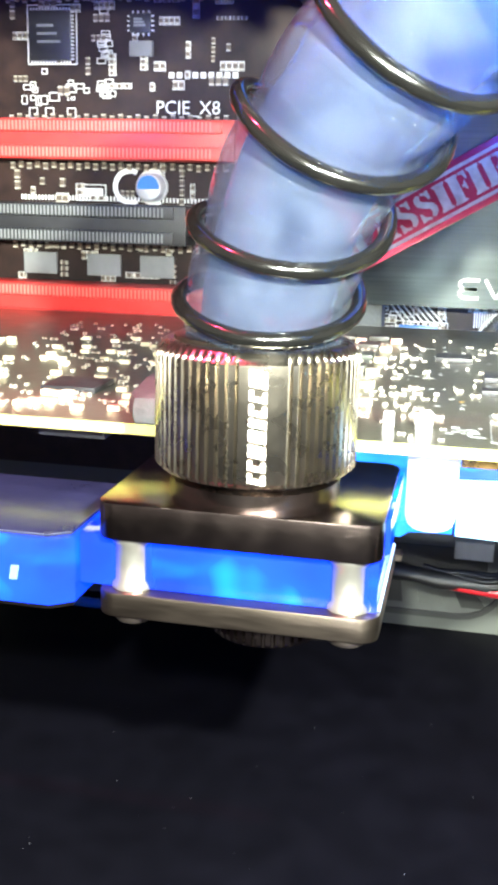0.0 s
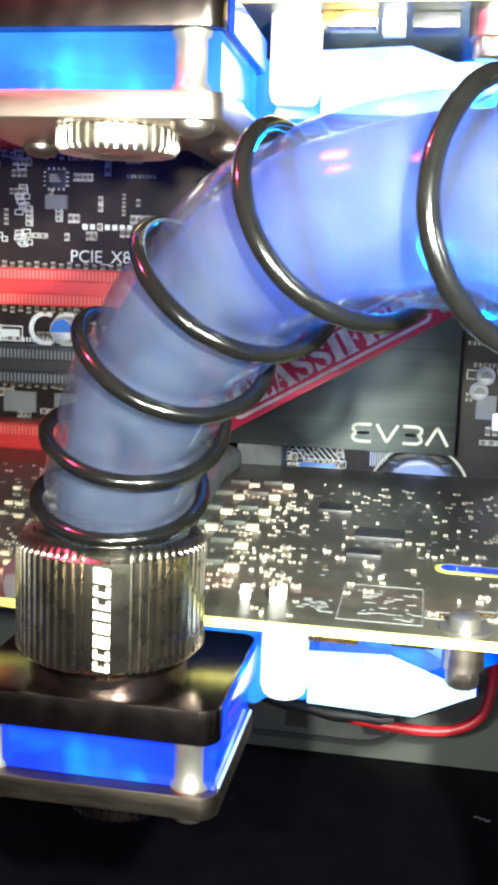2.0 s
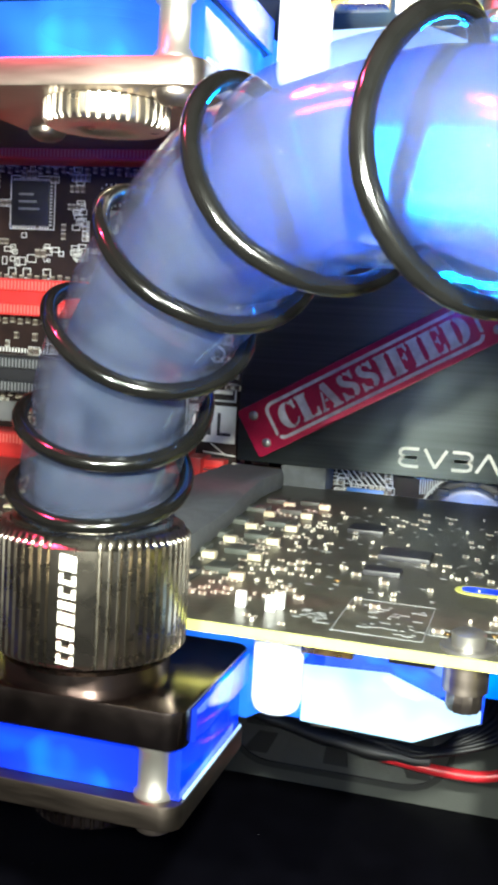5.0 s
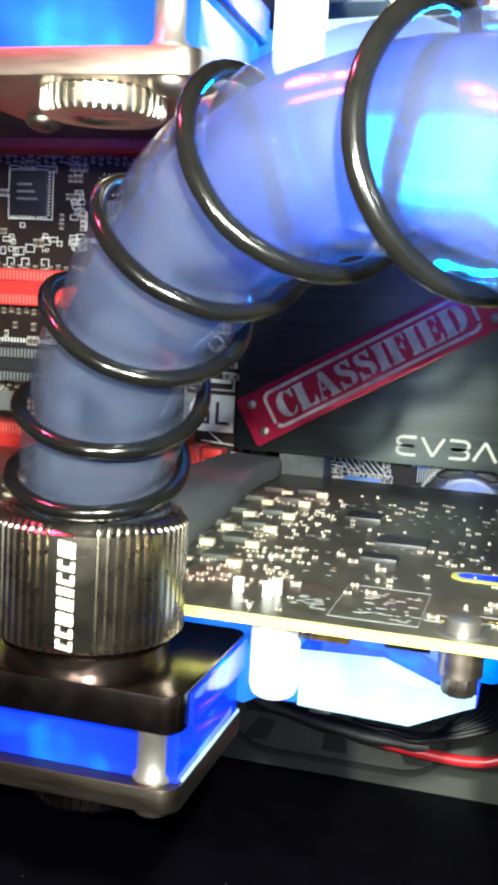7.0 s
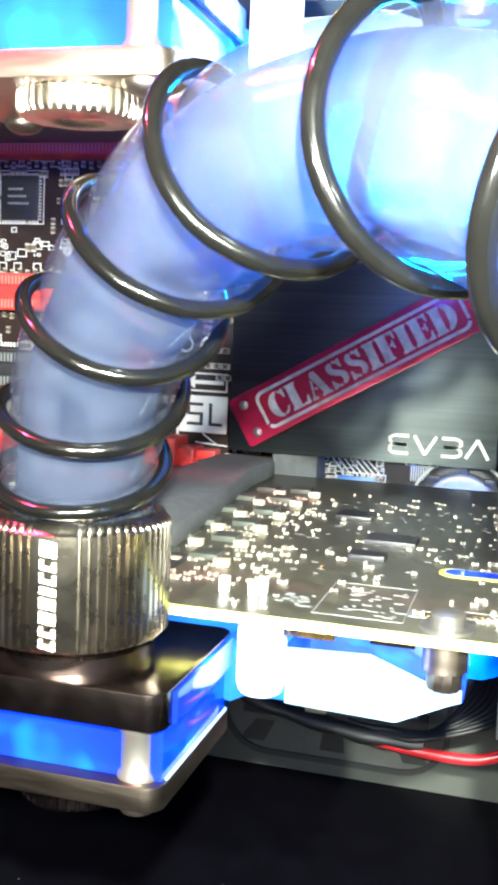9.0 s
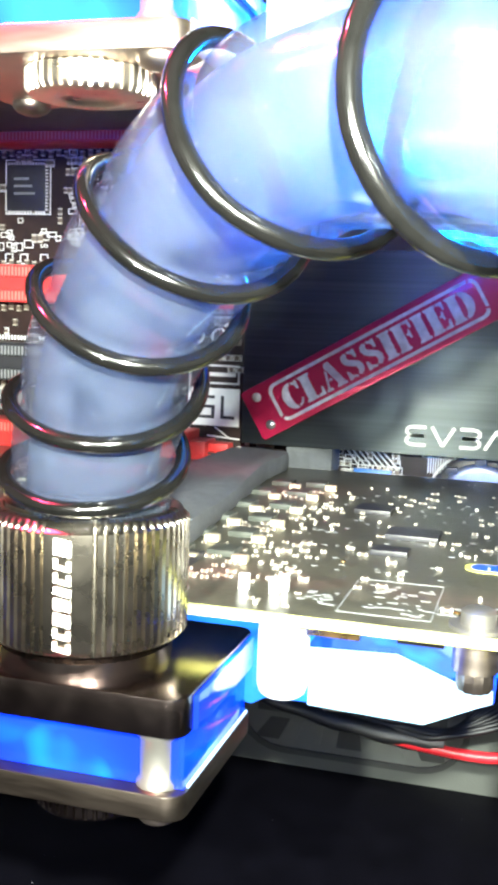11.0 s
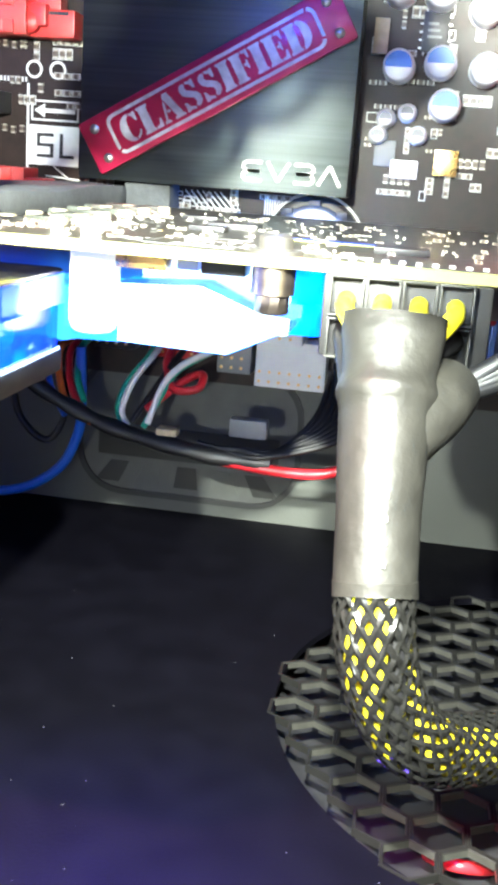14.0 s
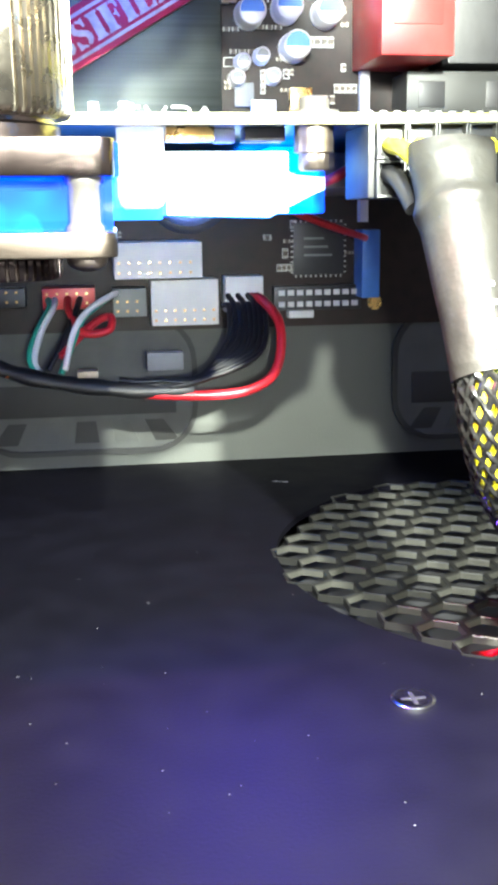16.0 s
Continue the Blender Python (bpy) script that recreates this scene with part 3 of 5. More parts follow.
chip(76.8, 93.6, 5.6, 6.0, 3.0, mat="gold", name="coil", marks=False)
chip(71, 123, 6, 9, 1.0, legs=5)
chip(58.5, 121.5, 3.4, 8, 1.5, mat="ceramic", marks=False, name="capacitor")
chip(58.8, 133, 3.0, 6, 1.5, mat="ceramic", marks=False, name="capacitor")
chip(82, 55, 14, 14, 1.0, legs=10)


def can(x, z, r=3.6, h=8.0, top="can_blue"):
    c = part("capacitor", lathe(bmesh.new(), x, z, [(r + 0.3, -0.02), (r + 0.3, -1.0), (r, -1.2), (r, -h + 0.4), (r - 0.4, -h)], 28, "y"), M["silver_can"], mb)
    t = []
    for i in range(13):
        a = radians(200 * i / 12 - 10)
        t.append((x + (r - 0.5) * math.cos(a), z + (r - 0.5) * math.sin(a)))
    part("top_print", prism(bmesh.new(), t, -h - 0.05, -h + 0.02, "y"), M[top], c)


for x, z in ((62.2, 131.5), (63.4, 114.7), (71.5, 131), (75, 106.6), (83.5, 115), (73, 116), (82, 128)):
    can(x, z)
can(-49.2, 110, 3.4, 5.5)
for x, z in ((61.5, 103), (66.5, 104.5), (69.5, 99.5), (60, 99)):
    can(x, z, 2.0, 4.5, "grey_plastic")

# tall pieces beyond the heatsink: data sockets in red and grey
sock = part("data_socket", boxed(91, 109, -29, -0.02, 101, 132, 0.5), M["red_slot"], mb, "red plastic data socket")
part("mouth", boxed(94, 106, -29.3, -27, 108, 128, 0.3), M["red_slot"], sock)
for z in (88, 71.5):
    s2 = part("data_socket", boxed(102, 137, -14, -0.02, z, z + 11.5, 0.5), M["dark_grey"], mb, "dark grey plastic data socket")
    part("mouth", boxed(105, 112, -14.3, -12, z + 2.5, z + 9, 0.2), M["black_slot"], s2)
    part("mouth", boxed(123, 130, -14.3, -12, z + 2.5, z + 9, 0.2), M["black_slot"], s2)
part("data_socket", boxed(112, 150, -16, -0.02, 101, 140, 0.5), M["black_slot"], mb, "black plastic data socket")
part("socket_strip", boxed(92.8, 95.2, -3, -0.02, 62, 101, 0.2), M["white_plastic"], mb)
part("data_socket", boxed(92, 97, -9, -0.02, 42, 60, 0.4), M["can_blue"], mb, "blue plastic header socket")

# bottom-edge headers
for x0, x1, z0, z1, d, mat_ in ((7.5, 21.0, 41, 46.5, 8.5, "red_slot"), (25.5, 34.2, 38.6, 46, 8.5, "grey_plastic"), (35.4, 53.2, 36, 48, 9, "white_plastic"), (26, 48, 49.0, 58, 20, "white_plastic"),
                                (55.2, 65.3, 39, 48.5, 8.5, "white_plastic"), (-8, 3, 41.5, 46.5, 6, "black_slot"), (-26, -12, 41.5, 46.5, 6, "black_slot")):
    h = part("pin_header", boxed(x0, x1, -d, -0.02, z0, z1, 0.3), M[mat_], mb)
    k = mesh_of("pin", boxed(-0.3, 0.3, -0.6, 0.1, -0.3, 0.3), M["gold"], Vector((0, 0, 0)))
    pieces("pin", k, h, [(x0 + 1.2 + 2.54 * i, -d, z0 + z) for i in range(int((x1 - x0 - 2.0) / 2.54) + 1) for z in (1.5, 4.0)])
h = part("pin_header", boxed(69, 93.5, -2.6, -0.02, 38.6, 45.2, 0.3), M["black_slot"], mb)
k = mesh_of("pin", boxed(-0.8, 0.8, -1.0, 0.1, -0.7, 0.7), M["white_plastic"], Vector((0, 0, 0)))
pieces("pin", k, h, [(71.2 + 2.54 * i, -2.6, z) for i in range(9) for z in (40.3, 43.4)])
part("header_clip", boxed(73, 80, -4, -0.02, 36.6, 38.6, 0.3), M["white_plastic"], mb)
led = part("gold_pad", lathe(bmesh.new(), 98, 40, [(2.0, -0.02), (2.0, -0.4)], 20, "y"), M["gold"], mb)

# red clip beside the heatsink and its neighbour higher up
for cx, cz, wide, tall in ((-21.5, 78.6, 17.0, 3.6), (-24.5, 119.5, 19.0, 6.4)):
    clip = part("jumper_block", boxed(cx - wide / 2, cx + wide / 2, -7, -0.02, cz - tall / 2, cz + tall / 2, 0.5), M["red_slot"], mb, "red plastic jumper block")
    part("boss", lathe(bmesh.new(), cx - 1.5, cz, [(tall * 0.42, -7.0), (tall * 0.42, -8.6), (tall * 0.3, -9.2)], 24, "y"), M["red_slot"], clip)
    part("tab", boxed(cx - wide * 0.3, cx + wide * 0.3, -6.2, -1.0, cz + tall / 2, cz + tall / 2 + tall * 0.55, 0.4), M["red_slot"], clip)
    part("pin_gap", boxed(cx - wide * 0.42, cx + wide * 0.42, -7.1, -6.0, cz + tall * 0.3, cz + tall * 0.42), M["black_slot"], clip)

# white print on the board
silk = bmesh.new()
Y = -0.05
rng = random.Random(11)


def outline(bm, x, z, w, h, lw=0.25, y=Y):
    for a, b_, c, d in ((x - w / 2, x + w / 2, z + h / 2 - lw, z + h / 2), (x - w / 2, x + w / 2, z - h / 2, z - h / 2 + lw),
                        (x - w / 2, x - w / 2 + lw, z - h / 2, z + h / 2), (x + w / 2 - lw, x + w / 2, z - h / 2, z + h / 2)):
        box(bm, a, b_, y - 0.03, y + 0.03, c, d)


outline(silk, -76.4, 147, 13.4, 14.4)
for x, z in ((-82, 128), (-77.5, 128), (-71.5, 128)):
    outline(silk, x, z, 2.4, 2.8)
for k in range(26):
    x, z = rng.uniform(-86, -64), rng.choice((rng.uniform(130.5, 138.5), rng.uniform(156, 162)))
    outline(silk, x, z, rng.choice((1.6, 2.8)), rng.choice((1.4, 2.2)), 0.22)
for k in range(26):
    outline(silk, rng.uniform(-63.5, -60.5), rng.uniform(132, 160), 2.4, 1.5, 0.22)
ring_arc(silk, -55.8, 110, 4.0, 1.3, 62, 298, Y)
ring_arc(silk, -49.4, 110, 4.0, 1.3, 62, 298, Y)
box(silk, -53, -49.5, Y - 0.04, Y + 0.02, 109.4, 110.6)
outline(silk, -66.5, 108.3, 8.4, 4.2)
box(silk, -69.8, -63.2, Y - 0.04, Y + 0.02, 107.2, 109.4)
for i in range(9):
    box(silk, -45.5 + i * 2.05, -44.1 + i * 2.05, Y - 0.04, Y + 0.02, 136.6, 138.0)
for i in range(60):
    box(silk, -86 + i * 0.95, -85.5 + i * 0.95, Y - 0.04, Y + 0.02, 106.2, 107.4)
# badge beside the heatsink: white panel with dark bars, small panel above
box(silk, -28.6, -15.4, Y - 0.04, Y + 0.02, 86.2, 96.0)
outline(silk, -21.9, 99.6, 12.6, 5.0, 0.45)
box(silk, -25.0, -16.6, Y - 0.04, Y + 0.02, 99.1, 100.1)
prism(silk, [(-27.4, 99.6), (-24.6, 101.3), (-24.6, 97.9)], Y - 0.04, Y + 0.02, "y")
ring_arc(silk, -27.6, 109.4, 1.9, 0.6, 0, 359, Y)
ring_arc(silk, -21.4, 109.4, 1.9, 0.6, 0, 359, Y)
box(silk, -29.4, -28.8, Y - 0.04, Y + 0.02, 84.8, 106)
outline(silk, -14.6, 79.5, 2.4, 3.4)
stroke(silk, [(-24, 83.6), (-15, 83.0)], 0.35, Y)
stroke(silk, [(-22, 86), (-18, 83.2)], 0.3, Y)
for i in range(7):
    stroke(silk, [(13 + i * 1.5, 82.8), (16.5 + i * 1.6, 78.6)], 0.35, Y)
outline(silk, 20, 76, 11.5, 6.0)
outline(silk, 5, 79, 4.6, 7.4)
for k in range(26):
    outline(silk, rng.uniform(1, 33), rng.uniform(70, 82), rng.choice((1.8, 2.8)), rng.choice((1.2, 2.0)), 0.22)
for i in range(8):
    box(silk, 33.5 + i * 0.6, 33.8 + i * 0.6, Y - 0.04, Y + 0.02, 78, 82)
ring_arc(silk, 46.5, 71.5, 12.6, 0.35, 0, 180, Y)
for k in range(12):
    outline(silk, rng.uniform(57, 88), rng.uniform(84, 140), rng.choice((1.6, 2.8)), rng.choice((1.4, 2.4)), 0.22)
part("board_print", silk, M["silk"], mb, "white printed outlines")
for words, x, z, s in (("PCIE_X8", -40.5, 129.4, 4.6), ("L43", -71.5, 131.6, 1.5), ("L45", -62.5, 145.5, 1.5)):
    t = text_mesh(words, s, 0.08)
    bmesh.ops.translate(t, vec=(x, Y, z), verts=t.verts)
    part("lettering", t, M["silk"], mb)
badge = [(x0 + 0.9, x1 + 0.9, -0.13, -0.08, z0 - 0.7, z1 - 0.7) for x0, x1, z0, z1 in (
    (-27.5, -23.0, 94.0, 94.8), (-27.5, -23.0, 91.5, 92.3), (-27.5, -23.0, 88.8, 89.6), (-27.5, -26.6, 92.3, 94.0),
    (-23.9, -23.0, 89.6, 91.5), (-21.4, -20.5, 88.8, 94.8), (-20.5, -17.6, 88.8, 89.6))]
for q in badge:
    part("badge_bar", boxed(*q), M["ic"], mb)


def small_parts(bm_body, bm_end, x, z, w, h, d=0.7):
    """A chip resistor: dark body with tinned ends, along x if w > h."""
    if w > h:
        box(bm_body, x - w * 0.28, x + w * 0.28, -d, -0.02, z - h / 2, z + h / 2)
        box(bm_end, x - w / 2, x - w * 0.28, -d - 0.02, -0.02, z - h / 2, z + h / 2)
        box(bm_end, x + w * 0.28, x + w / 2, -d - 0.02, -0.02, z - h / 2, z + h / 2)
    else:
        box(bm_body, x - w / 2, x + w / 2, -d, -0.02, z - h * 0.28, z + h * 0.28)
        box(bm_end, x - w / 2, x + w / 2, -d - 0.02, -0.02, z - h / 2, z - h * 0.28)
        box(bm_end, x - w / 2, x + w / 2, -d - 0.02, -0.02, z + h * 0.28, z + h / 2)


body_, ends_, frame_print = bmesh.new(), bmesh.new(), bmesh.new()
rng = random.Random(21)
taken = []
for x0, x1, z0, z1, n in ((-88, -30, 133.4, 165, 260), (-88, -40, 84.5, 88.5, 14), (-88, -40, 88, 96, 9), (-14, 34, 68, 83, 30), (57, 90, 84, 142, 150), (-30, 34, 50, 70, 36), (66, 90, 49, 62, 30), (-88, -30, 106, 114, 22), (-40, -16, 100, 118, 22)):
    for k in range(n):
        w, h = rng.choice(((1.0, 1.8), (1.8, 1.0), (0.8, 1.5), (1.5, 0.8), (1.2, 2.2)))
        many, along = rng.choice((1, 2, 3, 3, 4)), rng.random() < 0.6
        step = (w if along else h) + 0.55
        sx, sz = (step, 0) if along else (0, step)
        x, z = rng.uniform(x0, x1), rng.uniform(z0, z1)
        room = (x - 1.2, z - 1.2, x + sx * many + 1.2, z + sz * many + 1.2)
        if any(room[0] < q[2] and q[0] < room[2] and room[1] < q[3] and q[1] < room[3] for q in taken):
            continue
        taken.append(room)
        d, boxed_in = rng.uniform(0.5, 1.0), rng.random() < 0.55
        for i in range(many):
            small_parts(body_, ends_, x + sx * i, z + sz * i, w, h, d)
            if boxed_in:
                outline(frame_print, x + sx * i, z + sz * i, w + 0.5, h + 0.5, 0.14)
part("small_part_print", frame_print, M["silk"], mb, "white printed outlines", kind="stuff")
for z in (74.0, 94.4, 114.8, 126.6, 155.4):
    for i in range(26):
        small_parts(body_, ends_, -88 + 2.3 * i, z + 0.4 * (i % 2), 1.0, 1.7, 0.8)
part("small_part_stuff", body_, M["chip_body"], mb, kind="stuff")
part("solder_stuff", ends_, M["smd_end"], mb, kind="stuff")

# button cell in its holder
cell = empty("button_battery", (46.5, -0.1, 71.5), "silver button battery lit blue in a ring holder on the board", "battery")
part("holder_ring", lathe(bmesh.new(), 46.5, 71.5, [(12.0, -0.05), (12.0, -2.0), (11.2, -2.4), (10.4, -2.4)], 48, "y"), M["black_slot"], cell)
part("cell", lathe(bmesh.new(), 46.5, 71.5, [(10.0, -2.38), (10.0, -3.3), (9.4, -3.8), (8.2, -3.85)], 48, "y"), M["cell"], cell)
part("ring_print", ring_arc(bmesh.new(), 46.5, 71.5, 12.9, 0.35, 0, 180, -0.06, 0.06, 40), M["silk"], cell)
for a in (50, 90, 130):
    x, z = 46.5 + 10.6 * math.cos(radians(a)), 71.5 + 10.6 * math.sin(radians(a))
    part("holder_clip", boxed(x - 1.4, x + 1.4, -4.6, -2.3, z - 0.8, z + 0.8, 0.2), M["black_slot"], cell)

# ---- chipset heatsink with its red plate ----
sink = empty("chipset_heatsink", (21.8, -0.1, 84), "dark brushed-aluminium heatsink with a red plate, on the motherboard", "heatsink")
part("body", boxed(-10.8, 54.6, -13.2, -1.5, 84, 131, 0.25), M["brushed"], sink)
part("bevel_edge", prism(bmesh.new(), [(-13.2, 131.05), (-1.5, 131.05), (-1.5, 137.5), (-9.4, 137.5)], -10.8, 54.6, "x"), M["brushed_edge"], sink, "bare metal bevel")
for i in range(7):
    part("fin", boxed(-10.8, 54.6, -13.0 + 0.4 * i, -1.5, 139.5 + 4.2 * i, 141.3 + 4.2 * i, 0.2), M["brushed"], sink)
part("fin_base", boxed(-10.8, 54.6, -3.2, -0.1, 137.5, 169, 0.2), M["brushed"], sink)
part("foot", boxed(-2, 48, -1.6, -0.05, 86, 130), M["black_slot"], sink)
part("lower_step", boxed(0.2, 11.6, -11, -0.6, 77.5, 83.9, 0.3), M["foam"], sink)

PC, PA = Vector((21.6, 0, 107.7)), radians(30.2)


def on_plate(u, v):
    return (PC.x + u * math.cos(PA) - v * math.sin(PA), PC.z + u * math.sin(PA) + v * math.cos(PA))


plate = part("name_plate", prism(bmesh.new(), [on_plate(u, v) for u, v in rounded(-34, 34, -6.4, 6.4, 0.8, 3)], -14.6, -13.22, "y", 0.2), M["red_plate"], sink, "red anodised metal plate")
b = bmesh.new()
o, i_ = [on_plate(u, v) for u, v in rounded(-27.5, 27.5, -4.9, 4.9, 2.2, 5)], [on_plate(u, v) for u, v in rounded(-26.7, 26.7, -4.1, 4.1, 1.6, 5)]
n = len(o)
for k in range(n):
    j = (k + 1) % n
    if k % 9 == 4:
        continue
    prism(b, [o[k], o[j], i_[j], i_[k]], -14.68, -14.58, "y")
part("border", b, M["plate_silver"], plate, "worn silver border line")
STEM = [[(0, 0), (3, 0), (3, 0.5), (2.6, 0.8), (2.6, 6.2), (3, 6.5), (3, 7), (0, 7), (0, 6.5), (0.4, 6.2), (0.4, 0.8), (0, 0.5)]]
FOOT = [[(3.2, 0), (5, 0), (5, 2.2), (4.6, 2.2), (4.1, 0.8), (3.2, 0.6)]]
ARM = [[(3.2, 7), (3.2, 6.4), (4.0, 6.2), (4.4, 4.9), (4.8, 4.9), (4.8, 7)]]
TONGUE = [[(3.0, 3.3), (3.5, 3.3), (3.8, 2.5), (4.1, 2.5), (4.1, 4.7), (3.8, 4.7), (3.5, 3.9), (3.0, 3.9)]]
CUT_A = [[(2.0, 7), (1.6, 6.0), (3.4, 0.8), (2.9, 0.5), (2.9, 0), (5.6, 0), (5.6, 0.5), (5.2, 0.7), (3.2, 7)],
         [(1.4, 5.4), (0.4, 0.8), (0, 0.5), (0, 0), (1.6, 0), (1.6, 0.5), (0.95, 0.8), (1.8, 4.6)], [(1.5, 2.3), (2.5, 2.3), (2.3, 3.0), (1.6, 3.0)]]
CUT_S = [[(0.1, 5.4), (0.5, 4.2), (1.6, 3.3), (3.0, 2.6), (3.2, 1.6), (2.8, 0.6), (3.6, 0.2), (4.6, 1.2), (4.7, 2.5), (4.2, 3.5), (3.0, 4.3), (1.9, 4.9), (1.6, 5.6), (1.9, 6.5), (1.3, 6.9), (0.4, 6.4)],
         [(2.2, 7), (2.2, 6.4), (3.1, 6.0), (3.6, 4.8), (4.1, 4.8), (4.1, 7), (3.7, 7), (3.2, 6.7)],
         [(2.5, 0), (2.5, 0.6), (1.3, 1.1), (0.7, 2.3), (0.2, 2.3), (0.2, 0), (0.7, 0), (1.4, 0.3)]]


def crescent(cx, a0, a1):
    """A half-round letter bowl, thick at its belly."""
    arc = [radians(a0 + (a1 - a0) * i / 12) for i in range(13)]
    return [[(cx + 2.8 * math.cos(a), 3.5 + 3.5 * math.sin(a)) for a in arc] + [(cx + 0.7 * math.cos(a), 3.5 + 2.7 * math.sin(a)) for a in reversed(arc)]]


CUT_C = crescent(2.8, 85, 275) + [[(3.3, 6.9), (3.3, 6.3), (4.0, 5.8), (4.4, 4.6), (4.9, 4.6), (4.9, 6.9), (4.4, 6.9), (4.1, 6.5)], [(3.3, 0.1), (4.4, 0.7), (5.0, 1.9), (4.6, 2.1), (4.0, 1.1), (3.3, 0.7)]]
STENCIL = {"C": (5.0, CUT_C), "L": (5.0, STEM + FOOT), "A": (5.6, CUT_A), "S": (4.8, CUT_S), "I": (3.0, STEM), "F": (4.8, STEM + ARM + TONGUE),
           "E": (5.0, STEM + ARM + TONGUE + FOOT), "D": (6.2, STEM + crescent(3.3, 88, -88))}
WORD = "CLASSIFIED"
t = bmesh.new()
across = sum(STENCIL[c][0] + 0.45 for c in WORD) - 0.45
at_u = 0.0
for c in WORD:
    for shape in STENCIL[c][1]:
        prism(t, [on_plate((at_u + p - across / 2) * 50.0 / across, (q - 3.5) * 0.94) for p, q in shape], -14.68, -14.58, "y")
    at_u += STENCIL[c][0] + 0.45
part("lettering", t, M["plate_silver"], plate, "worn silver stencil lettering")
for u in (-30.6, 30.6):
    for v in (-3.7, 3.7):
        x, z = on_plate(u, v)
        part("rivet", lathe(bmesh.new(), x, z, [(1.15, -14.5), (1.15, -14.8), (0.7, -15.15)], 18, "y"), M["satin"], plate)

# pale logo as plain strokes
BOW = [(4.7, 90.7), (1.4, 90.7), (0.5, 90.4), (0.1, 89.7), (0.5, 88.95), (1.4, 88.6), (4.2, 88.6), (1.4, 88.6), (0.5, 88.25), (0.1, 87.5), (0.5, 86.8), (1.4, 86.5), (4.7, 86.5)]
LOGO = [stroke(bmesh.new(), [(29.4 + p, q) for p, q in BOW], 0.75, -13.22), stroke(bmesh.new(), [(46.6 - p, q) for p, q in BOW], 0.75, -13.22)]
LOGO.append(stroke(bmesh.new(), [(35.4, 90.9), (38.0, 86.5), (40.6, 90.9)], 0.75, -13.22))
LOGO.append(stroke(bmesh.new(), [(47.6, 86.3), (50.2, 90.8), (52.8, 86.3)], 0.75, -13.22))
for lg in LOGO:
    part("logo_stroke", lg, M["logo_silver"], sink)

# ---- water-cooled graphics card ----


def graphics_card():
    g = empty("graphics_card", (9, -130, 77.7), "black water-cooled graphics card with blue-lit acrylic block, plugged in", "graphics card", "graphics cards")
    core = part("circuit_board", boxed(-150, 132, -130, -10, 77.0, 78.4), M["core"], g, "yellow-edged black circuit board")
    part("upper_face", boxed(-149.9, 131.9, -129.9, -10.1, 78.4, 78.5), M["card"], core)
    part("lower_face", boxed(-149.9, 131.9, -129.9, -10.1, 76.9, 77.0), M["card"], core)
    part("slot_cutout", prism(bmesh.new(), rounded(50, 72, -98.5, -93, 2.4), 78.45, 78.62), M["core"], core, "pale slot rim in the board")
    # blue light in the slot is made as a glowing sheet on the board
    part("slot_hollow", prism(bmesh.new(), rounded(51, 71, -97.2, -93.6, 1.6), 78.5, 78.66), M["acrylic"], core, "glowing blue sheet standing in for light in the slot")

    # acrylic block under the board
    a = [(-11.8, -122), (-11.8, -149.0), (24.2, -149.0), (24.2, -128), (23.8, -124), (22.5, -122)]
    acr = part("block_cover", prism(bmesh.new(), a, 62.7, 69.2, "z", 0.3), M["acrylic"], g, "clear acrylic cover glowing blue")
    part("side_strip", prism(bmesh.new(), [(-150, -128), (-150, -152.2), (-14.5, -152.2), (-12.0, -150.2), (-12.0, -128)], 60.6, 69.0, "z", 0.3), M["acrylic"], acr, "blue-lit acrylic strip")
    part("rear_body", prism(bmesh.new(), [(8, -121.9), (22.6, -121.9), (24.0, -124.4), (25.0, -124.6), (26.2, -122.0), (32.0, -121.4), (32.0, -108), (8, -108)], 63.9, 71.4, "z", 0.3), M["acrylic_pale"], acr)
    part("strip_base", prism(bmesh.new(), [(-149, -128.5), (-149, -151.2), (-15, -151.2), (-12.6, -149.4), (-12.6, -128.5)], 59.8, 60.5, "z", 0.1), M["black_nickel"], acr, "black nickel base plate")
    part("strip_top", prism(bmesh.new(), [(-149, -129), (-149, -151.6), (-14.8, -151.6), (-12.4, -149.8), (-12.4, -129)], 69.05, 69.5, "z", 0.1), M["smoked"], acr, "smoked navy top plate")
    marks = bmesh.new()
    for i in range(5):
        x = -30 + i * 2.6
        prism(marks, [(x, 63.6), (x + 1.0, 63.6), (x + 1.3, 65.4), (x + 0.3, 65.4)], -152.3, -152.2, "y")
    part("engraved_bars", marks, M["frost_mark"], acr)
    # the glow's white front and blue fringe are put into separate face materials
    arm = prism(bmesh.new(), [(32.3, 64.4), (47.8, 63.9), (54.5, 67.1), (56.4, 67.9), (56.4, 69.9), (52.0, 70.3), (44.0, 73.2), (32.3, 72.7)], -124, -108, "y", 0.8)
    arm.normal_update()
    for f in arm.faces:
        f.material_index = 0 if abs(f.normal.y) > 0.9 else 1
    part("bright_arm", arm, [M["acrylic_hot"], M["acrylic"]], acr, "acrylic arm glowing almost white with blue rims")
    part("rear_arm", prism(bmesh.new(), [(51, -104), (58, -104), (61.5, -100), (63, -92), (63, -60), (51, -60)], 64.5, 75.5, "z", 0.6), M["acrylic"], acr)
    # added glowing bar, fills the dark gap behind the arm with white light
    part("light_bar", boxed(31.0, 54.0, -106.6, -104.2, 64.6, 74.6, 0.4), M["acrylic_hot"], acr, "added glowing bar filling the gap behind the arm with white")
